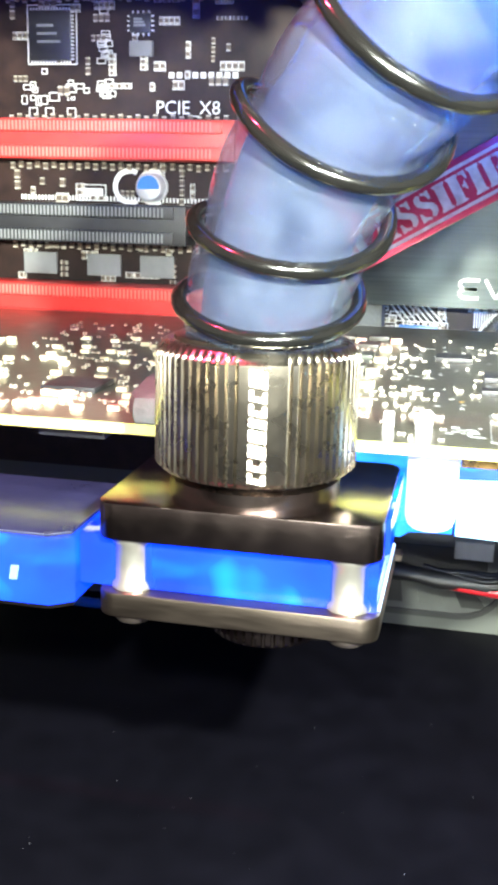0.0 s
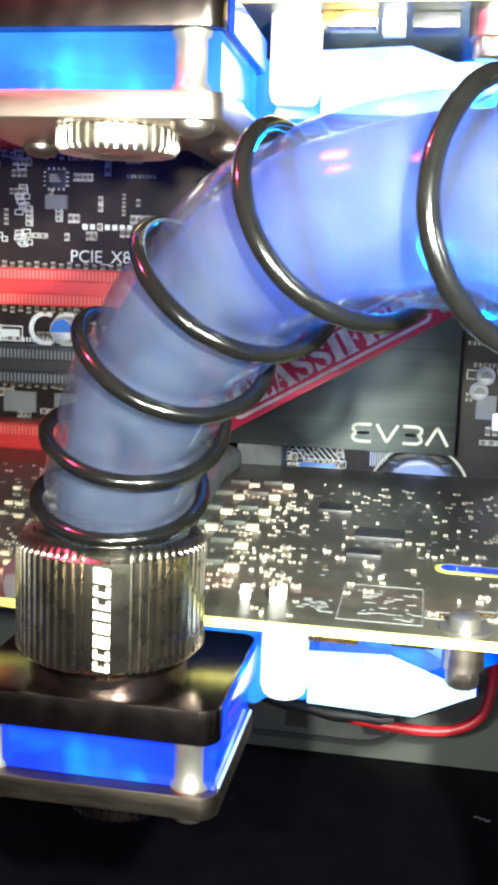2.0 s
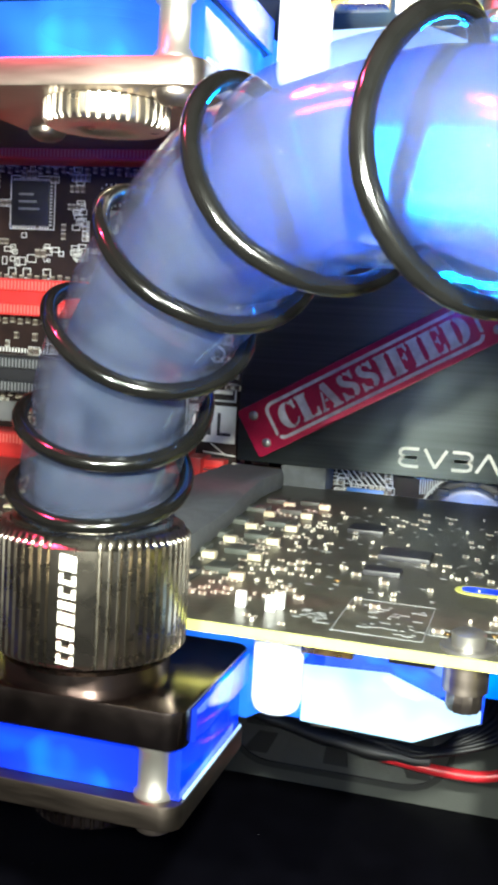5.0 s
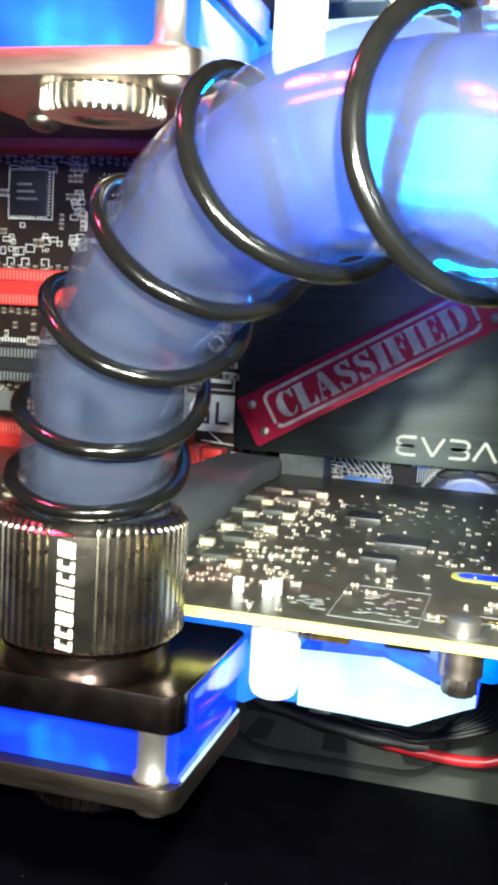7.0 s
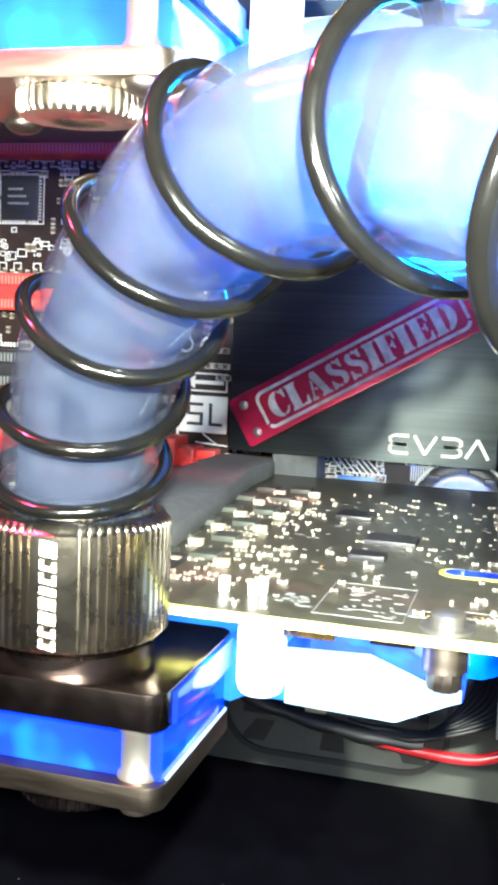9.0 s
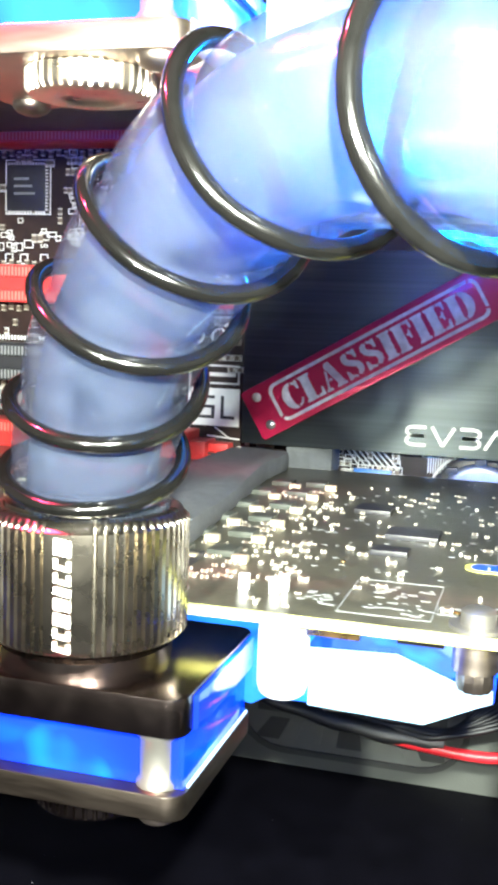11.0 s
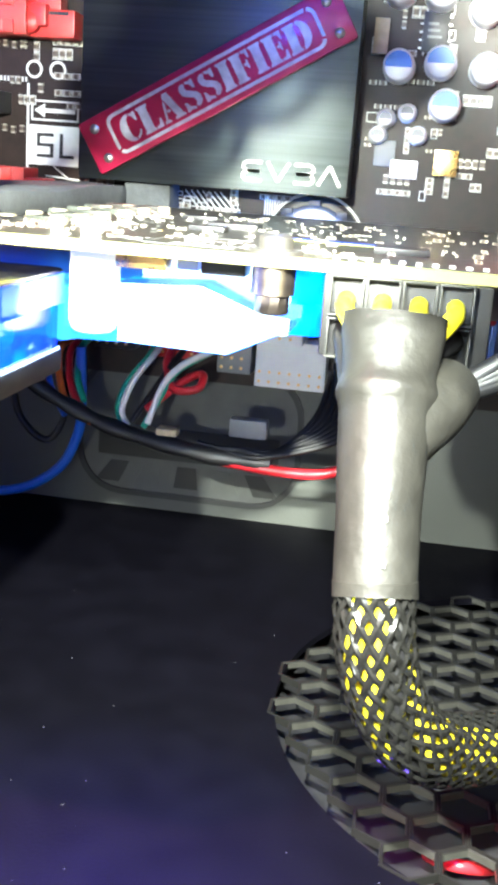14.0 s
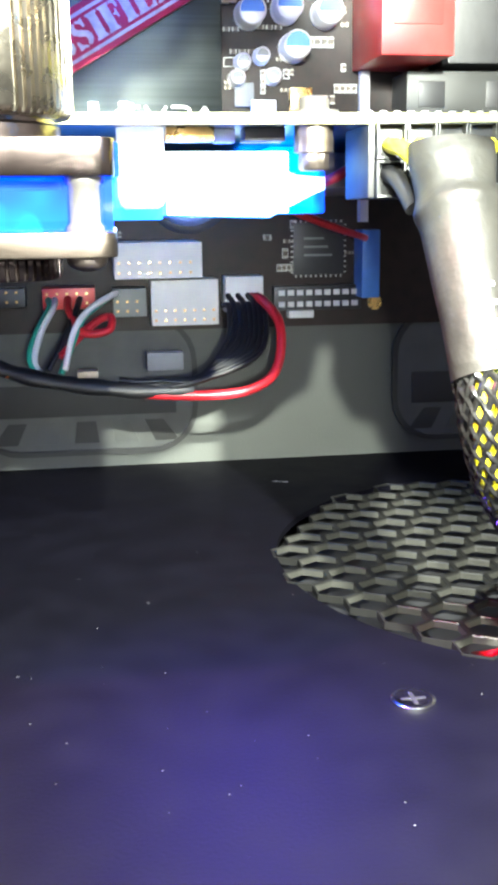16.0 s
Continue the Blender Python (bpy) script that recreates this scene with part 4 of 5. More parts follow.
    # the post's white glare is put into a pale, faintly glowing material
    part("bolt_post", lathe(bmesh.new(), 28.9, -123.6, [(2.5, 65.5), (3.1, 66.0), (3.45, 67.2), (3.45, 76.88)], 32), M["glare_white"], acr, "acrylic post with its white glare put into the colour")

    # port block: black-nickel plate, acrylic, nickel plate
    top = part("port_plate", prism(bmesh.new(), rounded(-9.2, 24.6, -151, -122.5, 2.4), 69.25, 73.8, "z", 0.35), M["black_nickel"], g, "mirror-black nickel plate")
    # blue reflection on the plate's side, added as a glowing strip
    part("side_lip", prism(bmesh.new(), [(24.65, -147.6), (25.2, -147.2), (25.2, -125.2), (24.65, -124.8)], 69.3, 73.4, "z", 0.15), M["acrylic"], acr, "glowing blue strip for the reflection on the side of the plate")
    # highlight along the acrylic's lower bevel, added as a thin glowing strip
    part("lit_edge", boxed(24.25, 24.55, -148.2, -124.9, 62.72, 63.1, 0.08), M["acrylic_hot"], acr, "glowing strip for the bright lower edge of the acrylic")
    low = part("lower_plate", prism(bmesh.new(), rounded(-9.2, 24.6, -151, -122.5, 2.4), 59.6, 62.65, "z", 0.3), M["shaded_nickel"], g, "scuffed nickel plate")
    for x in (-5.4, 20.8):
        for y in (-147.8, -126.5):
            part("spacer", lathe(bmesh.new(), x, y, [(2.6, 62.7), (2.6, 63.2), (2.2, 63.8), (2.2, 68.2), (2.6, 68.6), (2.6, 69.2)], 24), M["satin"], top)
            part("cap_nut", lathe(bmesh.new(), x, y, [(2.5, 59.55), (2.5, 59.0), (2.0, 58.4), (1.1, 58.0), (0.3, 57.9)], 20), M["nickel"], low)
    part("seal", lathe(bmesh.new(), 9.2, -138.6, [(8.6, 68.0), (8.6, 68.9)], 40), M["wire_blue"], acr, "round port in the acrylic")
    # black nickel here carries the lower plug's shade; the upper copy is brighter
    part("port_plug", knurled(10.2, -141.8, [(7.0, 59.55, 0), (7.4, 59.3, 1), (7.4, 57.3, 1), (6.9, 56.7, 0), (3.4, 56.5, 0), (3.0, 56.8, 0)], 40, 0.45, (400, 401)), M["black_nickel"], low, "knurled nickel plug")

    # what lies between block and board
    part("cold_plate", boxed(-4, 128, -98, -14, 68.8, 74.8, 0.4), M["nickel"], g, "nickel cold plate")
    rng = random.Random(3)
    for x, y, w, d, mat_ in ((36, -124.5, 7, 4, "gold"), (47, -123, 6, 5, "ic"), (-22, -123, 10, 6, "ic"), (-40, -124, 6, 4, "ceramic"), (-60, -123, 10, 6, "ic"), (-2, -121, 6, 3, "ceramic"), (41.5, -121, 3, 3, "white_plastic")):
        part("component", boxed(x - w / 2, x + w / 2, y - d / 2, y + d / 2, 74.9, 76.88, 0.2), M[mat_], core)
    # bolt through the board near the edge
    bolt = part("standoff", lathe(bmesh.new(), 54, -126.5, [(2.0, 70.6), (2.3, 70.9), (2.3, 73), (2.9, 73.2), (2.9, 76.88)], 24, teeth=0.2), M["nickel"], g, "knurled steel standoff")
    part("washer", lathe(bmesh.new(), 54, -126.5, [(3.6, 78.52), (3.6, 79.0), (2.2, 79.05), (2.2, 80.6), (1.7, 81.0)], 28), M["satin"], bolt)

    # power sockets on the edge
    for x0 in (61, 84):
        s = part("power_socket", boxed(x0, x0 + 21, -131, -117, 66.5, 76.85, 0.4), M["wire_black"], g, "black power socket")
        for i in range(4 if x0 < 80 else 3):
            for z in (66.6, 71.9):
                x = x0 + 0.9 + i * 4.5
                f = bmesh.new()
                for a, b_, c, d in ((x, x + 4.3, z, z + 0.3), (x, x + 4.3, z + 4.8, z + 5.1), (x, x + 0.3, z + 0.3, z + 4.8), (x + 4.0, x + 4.3, z + 0.3, z + 4.8)):
                    box(f, a, b_, -132.6, -130.9, c, d, 0.08)
                part("socket_wall", f, M["dark_grey"], s)
    b = bmesh.new()
    for i in range(24):
        box(b, 61.6 + i * 2.1, 62.4 + i * 2.1, -127.6, -126.8, 78.4, 78.9)
    part("pin_row", b, M["tin"], core, kind="stuff")

    # parts on the upper face
    row = boxed(-1.2, 1.2, -0.9, 0.9, 0, 1.15, 0.2)
    me = mesh_of("capacitor", row, M["pale_cap"], Vector((0, 0, 0)))
    base = [(17.4, -39), (16.2, -51.5), (16.4, -66), (16.2, -79.5), (16.6, -93), (17.6, -107)]
    pieces("capacitor", me, core, [(x, y, 78.5) for x, y in base] + [(x - 7.4, y - 2, 78.5) for x, y in base])
    me = mesh_of("transistor", boxed(-2.2, 2.2, -2.4, 2.4, 0, 1.0, 0.2), M["grey_block"], Vector((0, 0, 0)))
    pieces("transistor", me, core, [(x - 3.9, y + 4.5, 78.5) for x, y in base] + [(x - 11.2, y + 3, 78.5) for x, y in base])
    me = mesh_of("capacitor", boxed(-0.9, 0.9, -0.6, 0.6, 0, 0.8, 0.15), M["pale_cap"], Vector((0, 0, 0)))
    pieces("capacitor", me, core, [(rng.uniform(-62, -10), rng.uniform(-126, -55), 78.5) for i in range(80)])
    tall = boxed(-0.7, 0.7, -0.6, 0.6, 0, 2.2, 0.15)
    me = mesh_of("capacitor", tall, M["white_plastic"], Vector((0, 0, 0)))
    pieces("capacitor", me, core, [(22.4, -121, 78.5), (26.8, -121.4, 78.5), (27.6, -119.6, 78.5)])
    bd, en = bmesh.new(), bmesh.new()

    def smd(x, y, w, h, d):
        if w > h:
            box(bd, x - w * 0.28, x + w * 0.28, y - h / 2, y + h / 2, 78.48, 78.5 + d)
            box(en, x - w / 2, x - w * 0.28, y - h / 2, y + h / 2, 78.48, 78.52 + d)
            box(en, x + w * 0.28, x + w / 2, y - h / 2, y + h / 2, 78.48, 78.52 + d)
        else:
            box(bd, x - w / 2, x + w / 2, y - h * 0.28, y + h * 0.28, 78.48, 78.5 + d)
            box(en, x - w / 2, x + w / 2, y - h / 2, y - h * 0.28, 78.48, 78.52 + d)
            box(en, x - w / 2, x + w / 2, y + h * 0.28, y + h / 2, 78.48, 78.52 + d)

    for x0, x1, y0, y1, n in ((-55, 30, -127, -95, 190), (-60, 0, -95, -30, 130), (8, 24, -118, -40, 120), (24, 62, -104, -30, 80), (56, 128, -125, -30, 120), (36, 62, -122, -104, 14)):
        for k in range(n):
            w, h = rng.choice(((1.0, 0.5), (0.5, 1.0), (0.8, 0.4), (0.4, 0.8), (1.5, 0.8)))
            smd(rng.uniform(x0, x1), rng.uniform(y0, y1), w, h, rng.uniform(0.2, 0.5))
    part("small_part_stuff", bd, M["chip_body"], core, kind="stuff")
    part("solder_stuff", en, M["smd_end"], core, kind="stuff")
    for x, y, w, d in ((-28, -108, 9, 9), (40, -78, 9, 7), (30, -58, 7, 7), (-14, -100, 6, 8), (70, -108, 8, 6), (-45, -112, 8, 6), (8, -110, 7, 9), (38, -92, 6, 4)):
        c = part("chip", boxed(x - w / 2, x + w / 2, y - d / 2, y + d / 2, 78.5, 79.4, 0.15), M["ic"], core)
    # white print on the upper face
    pr = bmesh.new()

    def flat(x0, y0, x1, y1, lw=0.17):
        l = math.hypot(x1 - x0, y1 - y0)
        nx, ny = -(y1 - y0) / l * lw / 2, (x1 - x0) / l * lw / 2
        prism(pr, [(x0 + nx, y0 + ny), (x1 + nx, y1 + ny), (x1 - nx, y1 - ny), (x0 - nx, y0 - ny)], 78.5, 78.56)

    sq = [(36.2, -126.2), (48.2, -126.2), (48.2, -109), (36.2, -109)]
    for (x0, y0), (x1, y1) in zip(sq, sq[1:] + sq[:1]):
        flat(x0, y0, x1, y1)
    for i in range(34):
        x, y = rng.uniform(37.5, 47), rng.uniform(-125, -111)
        flat(x, y, x + rng.choice((0.6, 1.4)), y, rng.choice((0.2, 0.4)))
    for i in range(22):
        x, y = rng.uniform(30, 35), rng.uniform(-124, -118)
        flat(x, y, x + rng.uniform(0.4, 1.2), y, 0.5)
    for sx, sy in ((51, -121), (58, -119), (64, -123)):
        for (x0, y0), (x1, y1) in (((-2.4, -1.6), (2.4, -1.6)), ((2.4, -1.6), (2.4, 1.6)), ((2.4, 1.6), (-2.4, 1.6)), ((-2.4, 1.6), (-2.4, -1.6))):
            flat(sx + x0, sy + y0, sx + x1, sy + y1)
    for i in range(90):
        x, y = rng.uniform(22, 60), rng.uniform(-106, -40)
        flat(x, y, x + rng.uniform(0.4, 1.0), y, rng.uniform(0.25, 0.5))
    part("face_print", pr, M["grey_plastic"], core, "white printed outlines")
    dots = lathe(bmesh.new(), 0, 0, [(0.45, 0), (0.45, 0.1)], 12)
    me = mesh_of("gold_pad", dots, M["gold"], Vector((0, 0, 0)))
    pieces("gold_pad", me, core, [(51, -121, 78.52), (52.2, -121, 78.52), (58, -119, 78.52), (57, -119, 78.52), (62, -118, 78.52), (32, -100, 78.52)])
    return g


card = graphics_card()
upper = copy_thing(card, Matrix.Translation(Vector((7.2, -130, 77.7 + 82.6)) * MM))
# stronger light on the upper block is put into its brighter materials
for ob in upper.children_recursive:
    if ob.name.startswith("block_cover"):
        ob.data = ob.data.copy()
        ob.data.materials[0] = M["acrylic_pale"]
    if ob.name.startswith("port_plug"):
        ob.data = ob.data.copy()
        ob.data.materials[0] = M["lit_nickel"]
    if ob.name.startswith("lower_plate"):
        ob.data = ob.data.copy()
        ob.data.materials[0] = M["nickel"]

# ---- compression fitting on the lower card ----
FX, FY = 7.5, -139.0
fit_ = empty("compression_fitting", (FX, FY, 73.8), "knurled black-nickel compression fitting on the black port plate", "hose fitting")
part("collar", lathe(bmesh.new(), FX, FY, [(10.6, 73.82), (10.6, 75.6), (9.8, 76.0), (9.8, 77.6)], 56), M["black_nickel"], fit_)
nut = part("knurled_nut", knurled(FX, FY, [(10.8, 76.6, 0), (11.7, 76.8, 0), (12.4, 77.5, 1), (12.4, 91.0, 1), (11.8, 91.5, 0.2), (11.5, 92.1, 0), (10.9, 92.4, 0), (10.2, 92.4, 0), (10.0, 91.6, 0)], 66, 0.62, (271, 294)), M["nut_nickel"], fit_)
part("tube_barb", lathe(bmesh.new(), FX, FY, [(9.9, 88.0), (9.9, 92.8), (9.0, 93.2)], 48), M["nut_nickel"], fit_)
for i, h in enumerate((2.2, 1.5, 1.5, 1.2, 1.6, 1.7, 1.4, 1.4)):
    b = bmesh.new()
    z1 = 90.6 - (0, 2.3, 3.9, 5.5, 6.8, 8.5, 10.3, 11.8)[i]
    for k in range(4):
        a0, a1 = radians(277.5 + 2.3 * k), radians(277.5 + 2.3 * (k + 1))
        lean = 0.1 * k
        p = [(FX + 12.37 * math.cos(a0), FY + 12.37 * math.sin(a0)), (FX + 12.37 * math.cos(a1), FY + 12.37 * math.sin(a1)), (FX + 12.5 * math.cos(a1), FY + 12.5 * math.sin(a1)), (FX + 12.5 * math.cos(a0), FY + 12.5 * math.sin(a0))]
        zt, zb = z1 - lean, z1 - h + 0.35 - lean
        if k in (1, 2) and i in (1, 2, 6, 7):
            zt = zb + 0.5
        prism(b, p, zb, zt)
    part("logo_bar", b, M["logo_silver"], nut)

# ---- coolant tube and its anti-kink coil ----
TUBE = [(7.5, -139.0, 83.0), (7.8, -139.0, 89.7), (9.7, -141.9, 100.3), (14.3, -146.9, 111.8), (18.8, -150.7, 117.8), (23.0, -153.8, 122.6), (31.6, -159.6, 129.2), (39.2, -165.6, 131.3),
        (49.1, -170.0, 132.6), (55.8, -177.3, 130.5), (63.1, -183.8, 127.6), (69.6, -189.5, 122.1), (76.2, -195.0, 115.5), (82.8, -200.3, 108.4), (88.8, -204.3, 100.9), (94.5, -207.9, 93.0), (104, -212, 78)]
tube_path = smooth_path(TUBE, 10)
tube = empty("coolant_tube", (6.3, -139, 92), "milky clear coolant tube filled with blue-lit fluid", "tube")
part("fluid", sweep(bmesh.new(), tube_path, 7.7, 32, ready=True), M["fluid"], tube, "blue coolant")


COIL_MARKS = [11.0, 14.1, 24.1, 38.1, 50.7, 67.5, 89.5, 107.5, 125, 141]
COIL_START, COIL_HAND = radians(-93), 1


def pinched_tube(radius, seg, depth):
    """The tube wall, drawn in a little where the coil grips it and swelling between its turns."""
    bm = bmesh.new()
    loops, run, last = [], 0.0, None
    for q, tan, side, up in frames_along(tube_path):
        run += (q - last).length if last else 0.0
        last = q
        turn = COIL_START + COIL_HAND * math.tau * float(np.interp(run, COIL_MARKS, range(len(COIL_MARKS))))
        loop = []
        for k in range(seg):
            a = math.tau * k / seg
            r = radius - depth * math.exp(-2.6 * (1 - math.cos(a - turn))) + depth * 0.35 * (1 - math.cos(a - turn)) / 2
            loop.append(bm.verts.new(q + side * r * math.cos(a) + up * r * math.sin(a)))
        loops.append(loop)
    fs = [bm.faces.new(loops[0]), bm.faces.new(loops[-1])]
    for l0, l1 in zip(loops, loops[1:]):
        for i in range(seg):
            j = (i + 1) % seg
            fs.append(bm.faces.new((l0[i], l0[j], l1[j], l1[i])))
    bmesh.ops.recalc_face_normals(bm, faces=fs)
    return bm


part("tube_wall", pinched_tube(9.5, 72, 0.6), M["tube"], tube, "milky clear plastic wall")
rng = random.Random(8)
specks, rings = bmesh.new(), frames_along(tube_path)
for i in range(260):
    q, tan, side, up = rings[int(rng.triangular(14, len(rings) - 1, 30))]
    a, r = rng.uniform(0, math.tau), rng.uniform(0.03, 0.075)
    place = q + tan * rng.uniform(-0.6, 0.6) + (side * math.cos(a) + up * math.sin(a)) * 9.62
    bmesh.ops.create_icosphere(specks, subdivisions=1, radius=r, matrix=Matrix.Translation(place))
part("dust", specks, M["grey_plastic"], tube, "pale dust specks", kind="stuff")


def coil_path():
    """The coil's centre line: it turns round the tube, closely wound by the fitting and wider along the bend."""
    fr = frames_along(tube_path)
    s = [0.0]
    for p, q in zip(tube_path, tube_path[1:]):
        s.append(s[-1] + (q - p).length)
    marks = COIL_MARKS
    out, per = [], 40
    for t in range(per // 2, (len(marks) - 1) * per + 1):
        k, f = divmod(t, per)
        d = marks[-1] if k >= len(marks) - 1 else marks[k] + (marks[k + 1] - marks[k]) * f / per
        i = max(j for j in range(len(s)) if s[j] <= d + 1e-9)
        i = min(i, len(s) - 2)
        u = (d - s[i]) / (s[i + 1] - s[i])
        q = tube_path[i].lerp(tube_path[i + 1], u)
        side, up = fr[i][2].lerp(fr[i + 1][2], u), fr[i][3].lerp(fr[i + 1][3], u)
        a = COIL_START + COIL_HAND * math.tau * t / per
        out.append(q + (side * math.cos(a) + up * math.sin(a)) * 10.45)
    return out


thing("anti_kink_coil", sweep(bmesh.new(), coil_path(), 0.95, 14, ready=True), M["coil"], (6.3, -139, 93), "glossy black anti-kink wire coil round the tube", "coil")

# ---- grey cloth sleeve lying over the lower card ----
CLOTH = [(-14, -13.6), (1.3, -13.6), (2.0, -34), (4.2, -60), (6.6, -88), (7.4, -104), (5.0, -119), (-3, -127), (-13, -127), (-15, -70)]
cloth = prism(bmesh.new(), [(q.x, q.y) for q in smooth_path([(x, y, 0) for x, y in CLOTH], 4)], 78.55, 83.4, "z", 1.3)
for v in cloth.verts:
    if v.co.z > 80:
        v.co.z += 0.35 * math.sin(v.co.y * 0.11) + 0.25 * math.sin(v.co.x * 0.5 + v.co.y * 0.05) - 0.006 * (v.co.y + 14) * -1
thing("cloth_sleeve", cloth, M["foam"], (-2, -60, 78.55), "dark grey cloth sleeve lying flat on the card", "cable sleeve")

# ---- power cable at the card's edge ----
cable = empty("power_cable", (68, -146, 40), "sleeved black and yellow power cable plugged into the card", "cable")
SL = [(70.4, -139.2, 73.4), (70.4, -140.2, 70.5), (70.4, -141.8, 66.5), (70.5, -144.2, 61.5), (70.8, -147.4, 55), (71.2, -150.3, 49), (71.5, -152.2, 44.6)]
part("heat_shrink", sweep(bmesh.new(), SL, lambda u: 6.1 - 0.75 * min(1, max(0, u - 0.12) * 4) + 0.7 * math.exp(-((u - 0.4) / 0.045) ** 2) - 0.3 * max(0, u - 0.5) - 0.45 * min(1, max(0, u - 0.5) * 4), 28, flat=lambda u: 0.62 + 0.34 * min(1, u * 2.6)), M["shrink"], cable, "dark grey heat-shrink sleeve")
part("heat_shrink_branch", sweep(bmesh.new(), [(70.6, -143.6, 59.0), (73.2, -142.4, 61.4), (75.8, -139.6, 63.2), (77.6, -135.2, 64.6)], lambda u: 5.0 - 0.9 * u, 24), M["shrink"], cable, "dark grey heat-shrink sleeve")
for i in range(4):
    x = 64.05 + 4.5 * i
    part("wire", sweep(bmesh.new(), [(x, -131.2, 74.0), (x, -133.0, 73.6), (69 + (x - 69) * 0.95, -136.4, 73.2), (70 + (x - 70) * 0.6, -139.4, 70.5)], 1.15, 12), M["wire_yellow"], cable)
    part("wire", sweep(bmesh.new(), [(x, -130, 70), (x, -132, 69.8), (67 + (x - 67) * 0.8, -135, 68.5), (68 + (x - 68) * 0.6, -138.5, 65)], 1.3, 12), M["wire_black"], cable)
for i in range(4):
    x = 87.05 + 4.5 * i
    part("wire", sweep(bmesh.new(), [(x, -130, 74.0), (x, -133, 73.5), (84 + (x - 84) * 0.6, -135.0, 70.5), (78 + (x - 82) * 0.15, -135.5, 65)], 1.3, 12), M["wire_black"], cable)
BR = [(71.4, -152.0, 45.5), (72.0, -153.2, 40), (73.2, -153.0, 34.5), (75.2, -152.0, 29.5), (78.2, -149.8, 25), (82.4, -144, 21), (89, -137, 18.5), (100, -128, 17), (130, -117, 16), (160, -112, 16)]
br_path = smooth_path(BR, 12)
for i in range(7):
    a = math.tau * i / 7
    pts = [q + side * 2.85 * math.cos(a + 0.04 * k) + up * 2.85 * math.sin(a + 0.04 * k) for k, (q, tan, side, up) in enumerate(frames_along(br_path))]
    part("wire", sweep(bmesh.new(), pts, 1.35, 10, ready=True), M["wire_yellow"] if i not in (0, 3) else M["wire_black"], cable)


def braid(path, r, share, hand, turn, width):
    """A flat strand wound round a path."""
    bm = bmesh.new()
    fr = frames_along(path)
    dist = 0.0
    at = [0.0]
    for p, q in zip(path, path[1:]):
        dist += (q - p).length
        at.append(dist)
    last = None
    for i, (q, tan, side, up) in enumerate(fr):
        rr = r + 0.12 * math.sin(hand * 1.57 + at[i] * 2.4 + share * 13)
        a = math.tau * share + hand * at[i] / turn * math.tau
        da = width / r / 2
        row = []
        for aa, dr in ((a - da, -0.08), (a, 0.14), (a + da, -0.08)):
            row.append(bm.verts.new(q + (side * math.cos(aa) + up * math.sin(aa)) * (rr + dr)))
        if last:
            bm.faces.new((last[0], last[1], row[1], row[0]))
            bm.faces.new((last[1], last[2], row[2], row[1]))
        last = row
    return bm


sleeve = part("sleeve_end", sweep(bmesh.new(), [(71.45, -152.0, 45.4), (71.6, -152.4, 44.0), (71.65, -152.6, 43.5)], 4.85, 28), M["shrink"], cable)
for hand in (1, -1):
    for k in range(15):
        part("braid_strand", braid(smooth_path(BR, 20), 4.5, k / 15, hand, 44.0, 1.02), M["braid"], cable)
for z in (53.0, 50.7, 48.4, 46.2):
    b = boxed(-0.9, 0.7, -0.1, 0.5, 0.2, 0.75)
    box(b, -0.6, 0.0, -0.1, 0.5, -0.55, 0.1)
    bmesh.ops.transform(b, matrix=pose(71.3 + (52 - z) * 0.06, -148.9 - (52 - z) * 0.47 - 0.9 * 4.86, z + 0.43 * 4.86, -25.5), verts=b.verts)
    part("print_bar", b, M["silk"], cable)
t = text_mesh("S", 2.6, 0.1)
bmesh.ops.transform(t, matrix=pose(69.4, -144.6, 71.2, -18, 0, 0) @ pose(0, 0, 0, 0, 90, 0), verts=t.verts)
part("lettering", t, M["silk"], cable)

# ---- loose wires below the card ----


def wire(points, mat_, r=0.8, label="", name="wire"):
    return thing(name, sweep(bmesh.new(), points, r, 10), M[mat_], points[0], label, "wire", "wires at the bottom edge")


wire([(62, -8, 43), (64, -16, 42.5), (66.6, -26, 37), (64.8, -31, 27), (58, -33, 22.4), (47, -32.5, 21.2), (30, -31, 22)], "wire_red", 1.25, "thick red wire looping from a white header")
for i in range(8):
    x, d = 54.5 + 1.3 * i, i * 0.5
    wire([(x, -8.6, 41 + (i % 2) * 2.5), (x + 0.6, -16, 41), (x - 1 - d * 0.5, -25 - d, 34 - d), (47 - d, -30 - d * 0.7, 26.5 - d * 0.6), (38 - d, -31, 23 + (i % 3)), (26, -30, 23 + (i % 4) * 0.8)], "wire_black", 0.75, "thin black wire bundled below the board")
thing("taped_cable", sweep(bmesh.new(), [(44, -31, 22.8), (32, -31, 22.8), (20, -30.5, 24), (6, -30, 26.5), (-4, -30, 30), (-14, -32, 36), (-24, -34, 46)], lambda u: 2.3 - 0.5 * u + 0.25 * math.sin(40 * u), 16, flat=0.75), M["wire_black"], (20, -30, 22), "black taped cable hanging below the board", "cable")
wire([(9, -9, 43.5), (9.5, -16, 42), (6.5, -22, 37), (4.5, -24, 31), (6, -26, 26.5)], "wire_green", 0.8, "thin green wire from the red header")
wire([(10.6, -9, 43.5), (10.5, -16.5, 42), (7.6, -22.5, 37), (5.6, -24.5, 30), (7.5, -26, 26.5)], "wire_white", 0.8, "thin white wire from the red header")
wire([(24.5, -9, 43.8), (23, -17, 43.5), (18, -22, 40), (15, -25, 34), (12, -28, 27)], "wire_green", 0.8, "thin green wire from the grey header")
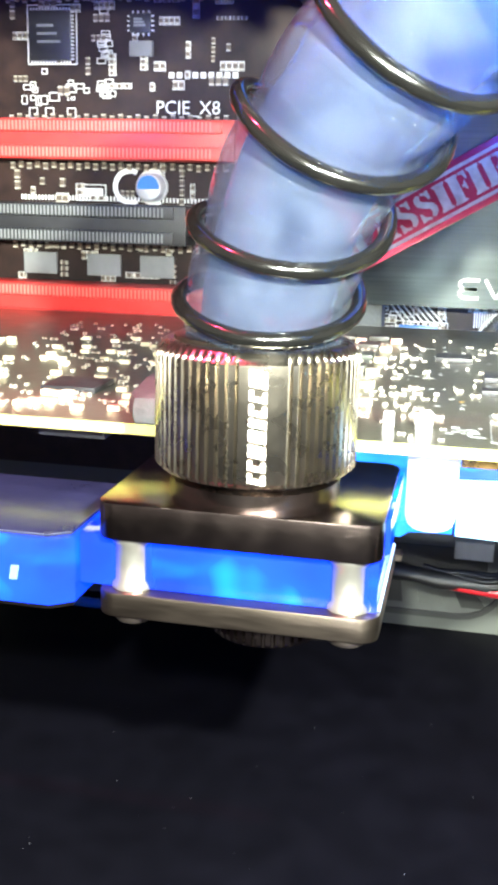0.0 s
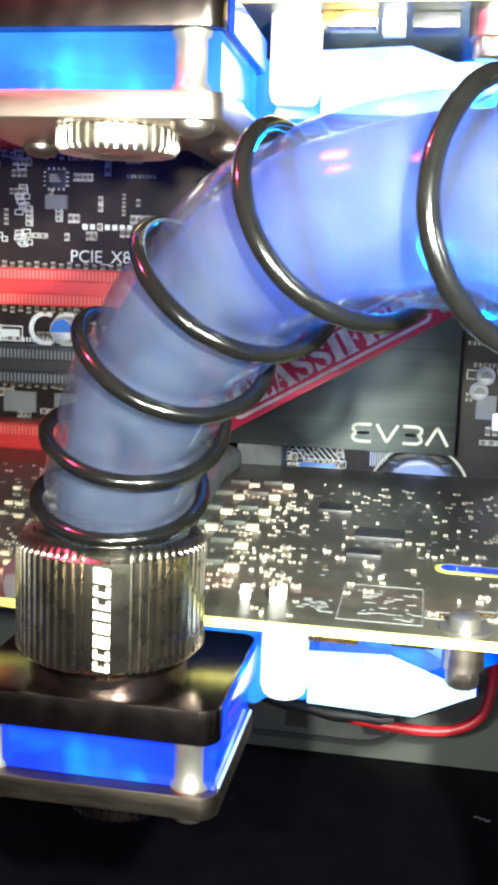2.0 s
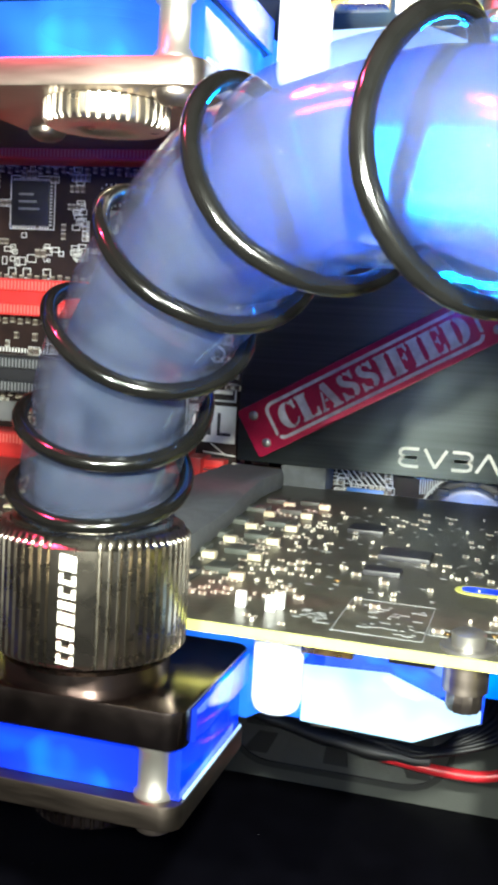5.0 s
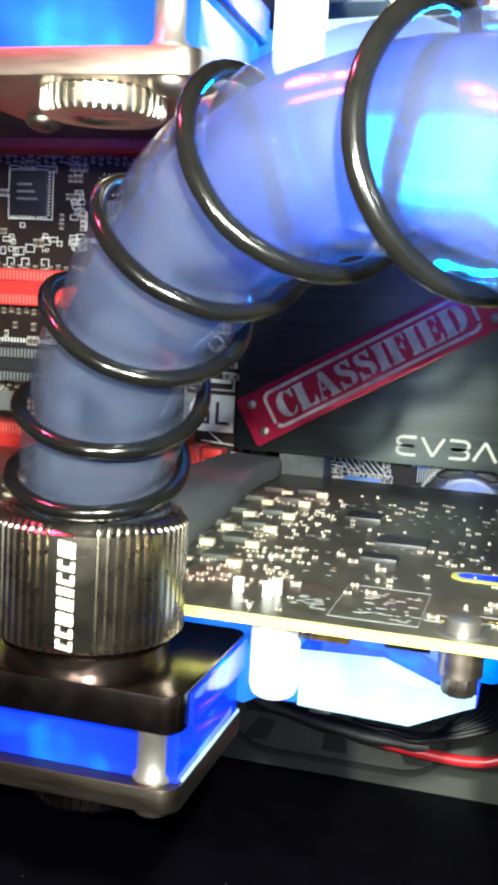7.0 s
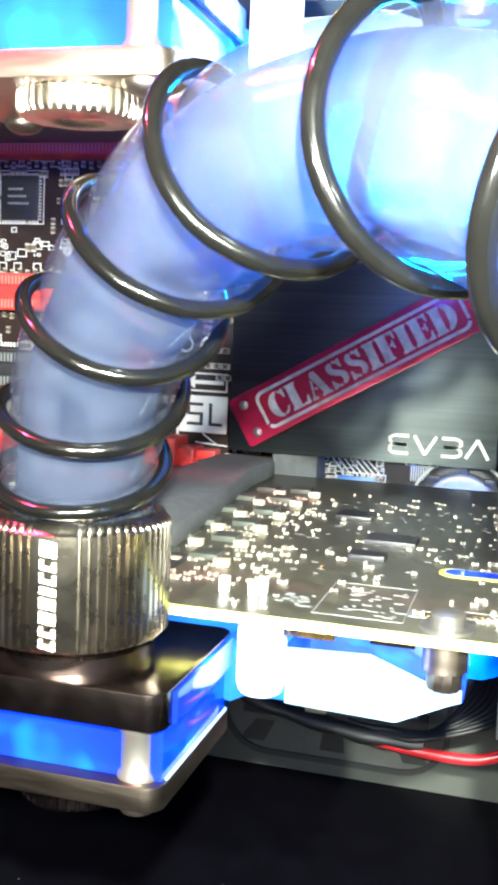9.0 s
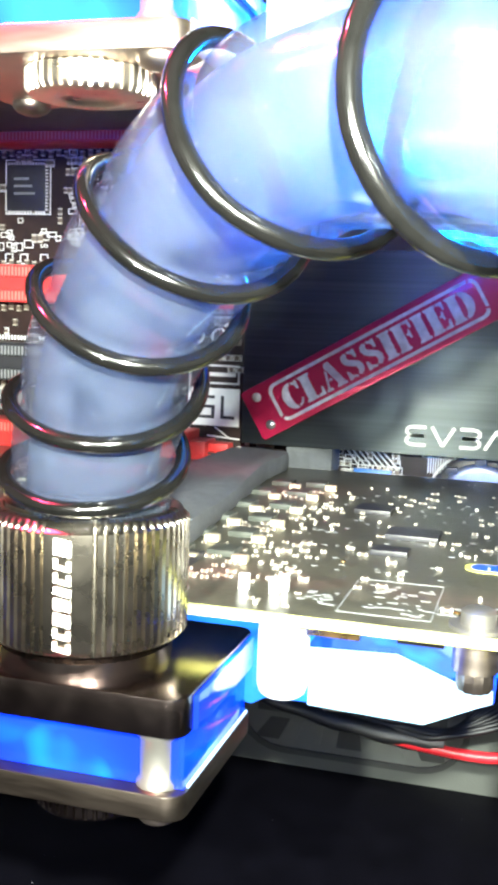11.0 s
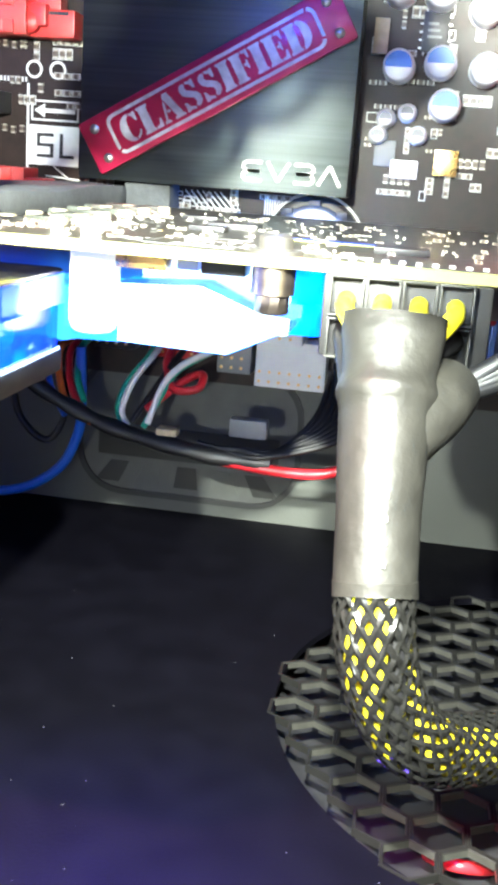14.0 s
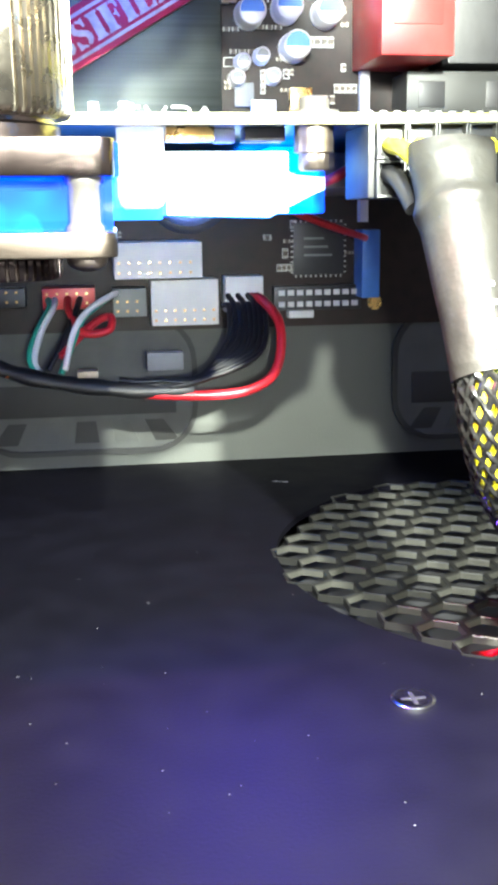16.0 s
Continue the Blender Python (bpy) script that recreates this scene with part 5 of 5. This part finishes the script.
wire([(26.5, -9, 44.8), (25, -18, 45), (19.5, -22.5, 42), (15.5, -24.5, 37), (13, -28, 28)], "wire_white", 0.8, "thin white wire from the grey header")
wire([(14, -9, 43.6), (14.5, -17, 41), (18, -24, 36.5), (24, -24, 37), (24.5, -21, 40), (20, -20, 38), (12, -26, 31)], "wire_red", 1.0, "red wire curled below the red header")
wire([(17, -9, 43.6), (16, -18, 41), (12.5, -24, 34), (9, -28, 28)], "wire_black", 0.8, "thin black wire from the red header")
wire([(-10, -9, 44), (-10, -18, 42), (-8, -24, 36), (-4, -28, 31), (2, -30, 28)], "wire_red", 0.9, "red wire joining the taped bundle")
wire([(-12.5, -9, 44), (-12.5, -19, 42), (-10, -25, 35), (-6, -29, 30), (0, -30.5, 27.5)], "wire_orange", 0.9, "orange wire joining the taped bundle")
wire([(-8, -9, 44.2), (-7.5, -18, 42.5), (-6, -24, 37), (-3, -28, 32)], "wire_green", 0.8, "thin green wire joining the taped bundle")
wire([(-15, -9, 44), (-15, -20, 41), (-12, -26, 34), (-7, -30, 28.5)], "wire_blue", 0.8, "thin blue wire joining the taped bundle")
wire([(-6, -22, 44), (-5.5, -22, 30), (-7, -20, 21), (-12, -20, 11.5), (-24, -20, 4.5), (-45, -20, 2.5), (-80, -20, 2.5)], "wire_blue", 1.3, "bright blue wire hanging below the board")
wire([(-24, -9, 44), (-24.5, -18, 38), (-22, -22, 26), (-14, -24, 20), (-10, -22, 26), (-12, -16, 36)], "wire_black", 0.9, "black wire looped under the board edge")
wire([(66, -100, 72), (62, -100, 70), (57, -90, 68.5), (60, -70, 66), (75, -40, 62), (92, -12, 58)], "wire_red", 0.9, "red wire passing under the card")
thing("two_pin_plug", boxed(33, 42, -28, -24, 27, 31.5, 0.5), M["grey_plastic"], (37, -26, 27), "grey plug hanging among the black wires", "plug")
thing("loose_plug", boxed(16, 21, -31.5, -27, 26.3, 28, 0.4), M["ceramic"], (18, -29, 26), "small cream plug on the taped bundle", "plug")
thing("red_wire_end", sweep(bmesh.new(), [(84, -120, -11.5), (86, -124, -9.5), (88.5, -126, -8.2), (92, -124, -9.5), (95, -120, -11.5)], 1.0, 10), M["wire_red"], (84, -120, -12), "red wire seen under the vent", "wire")
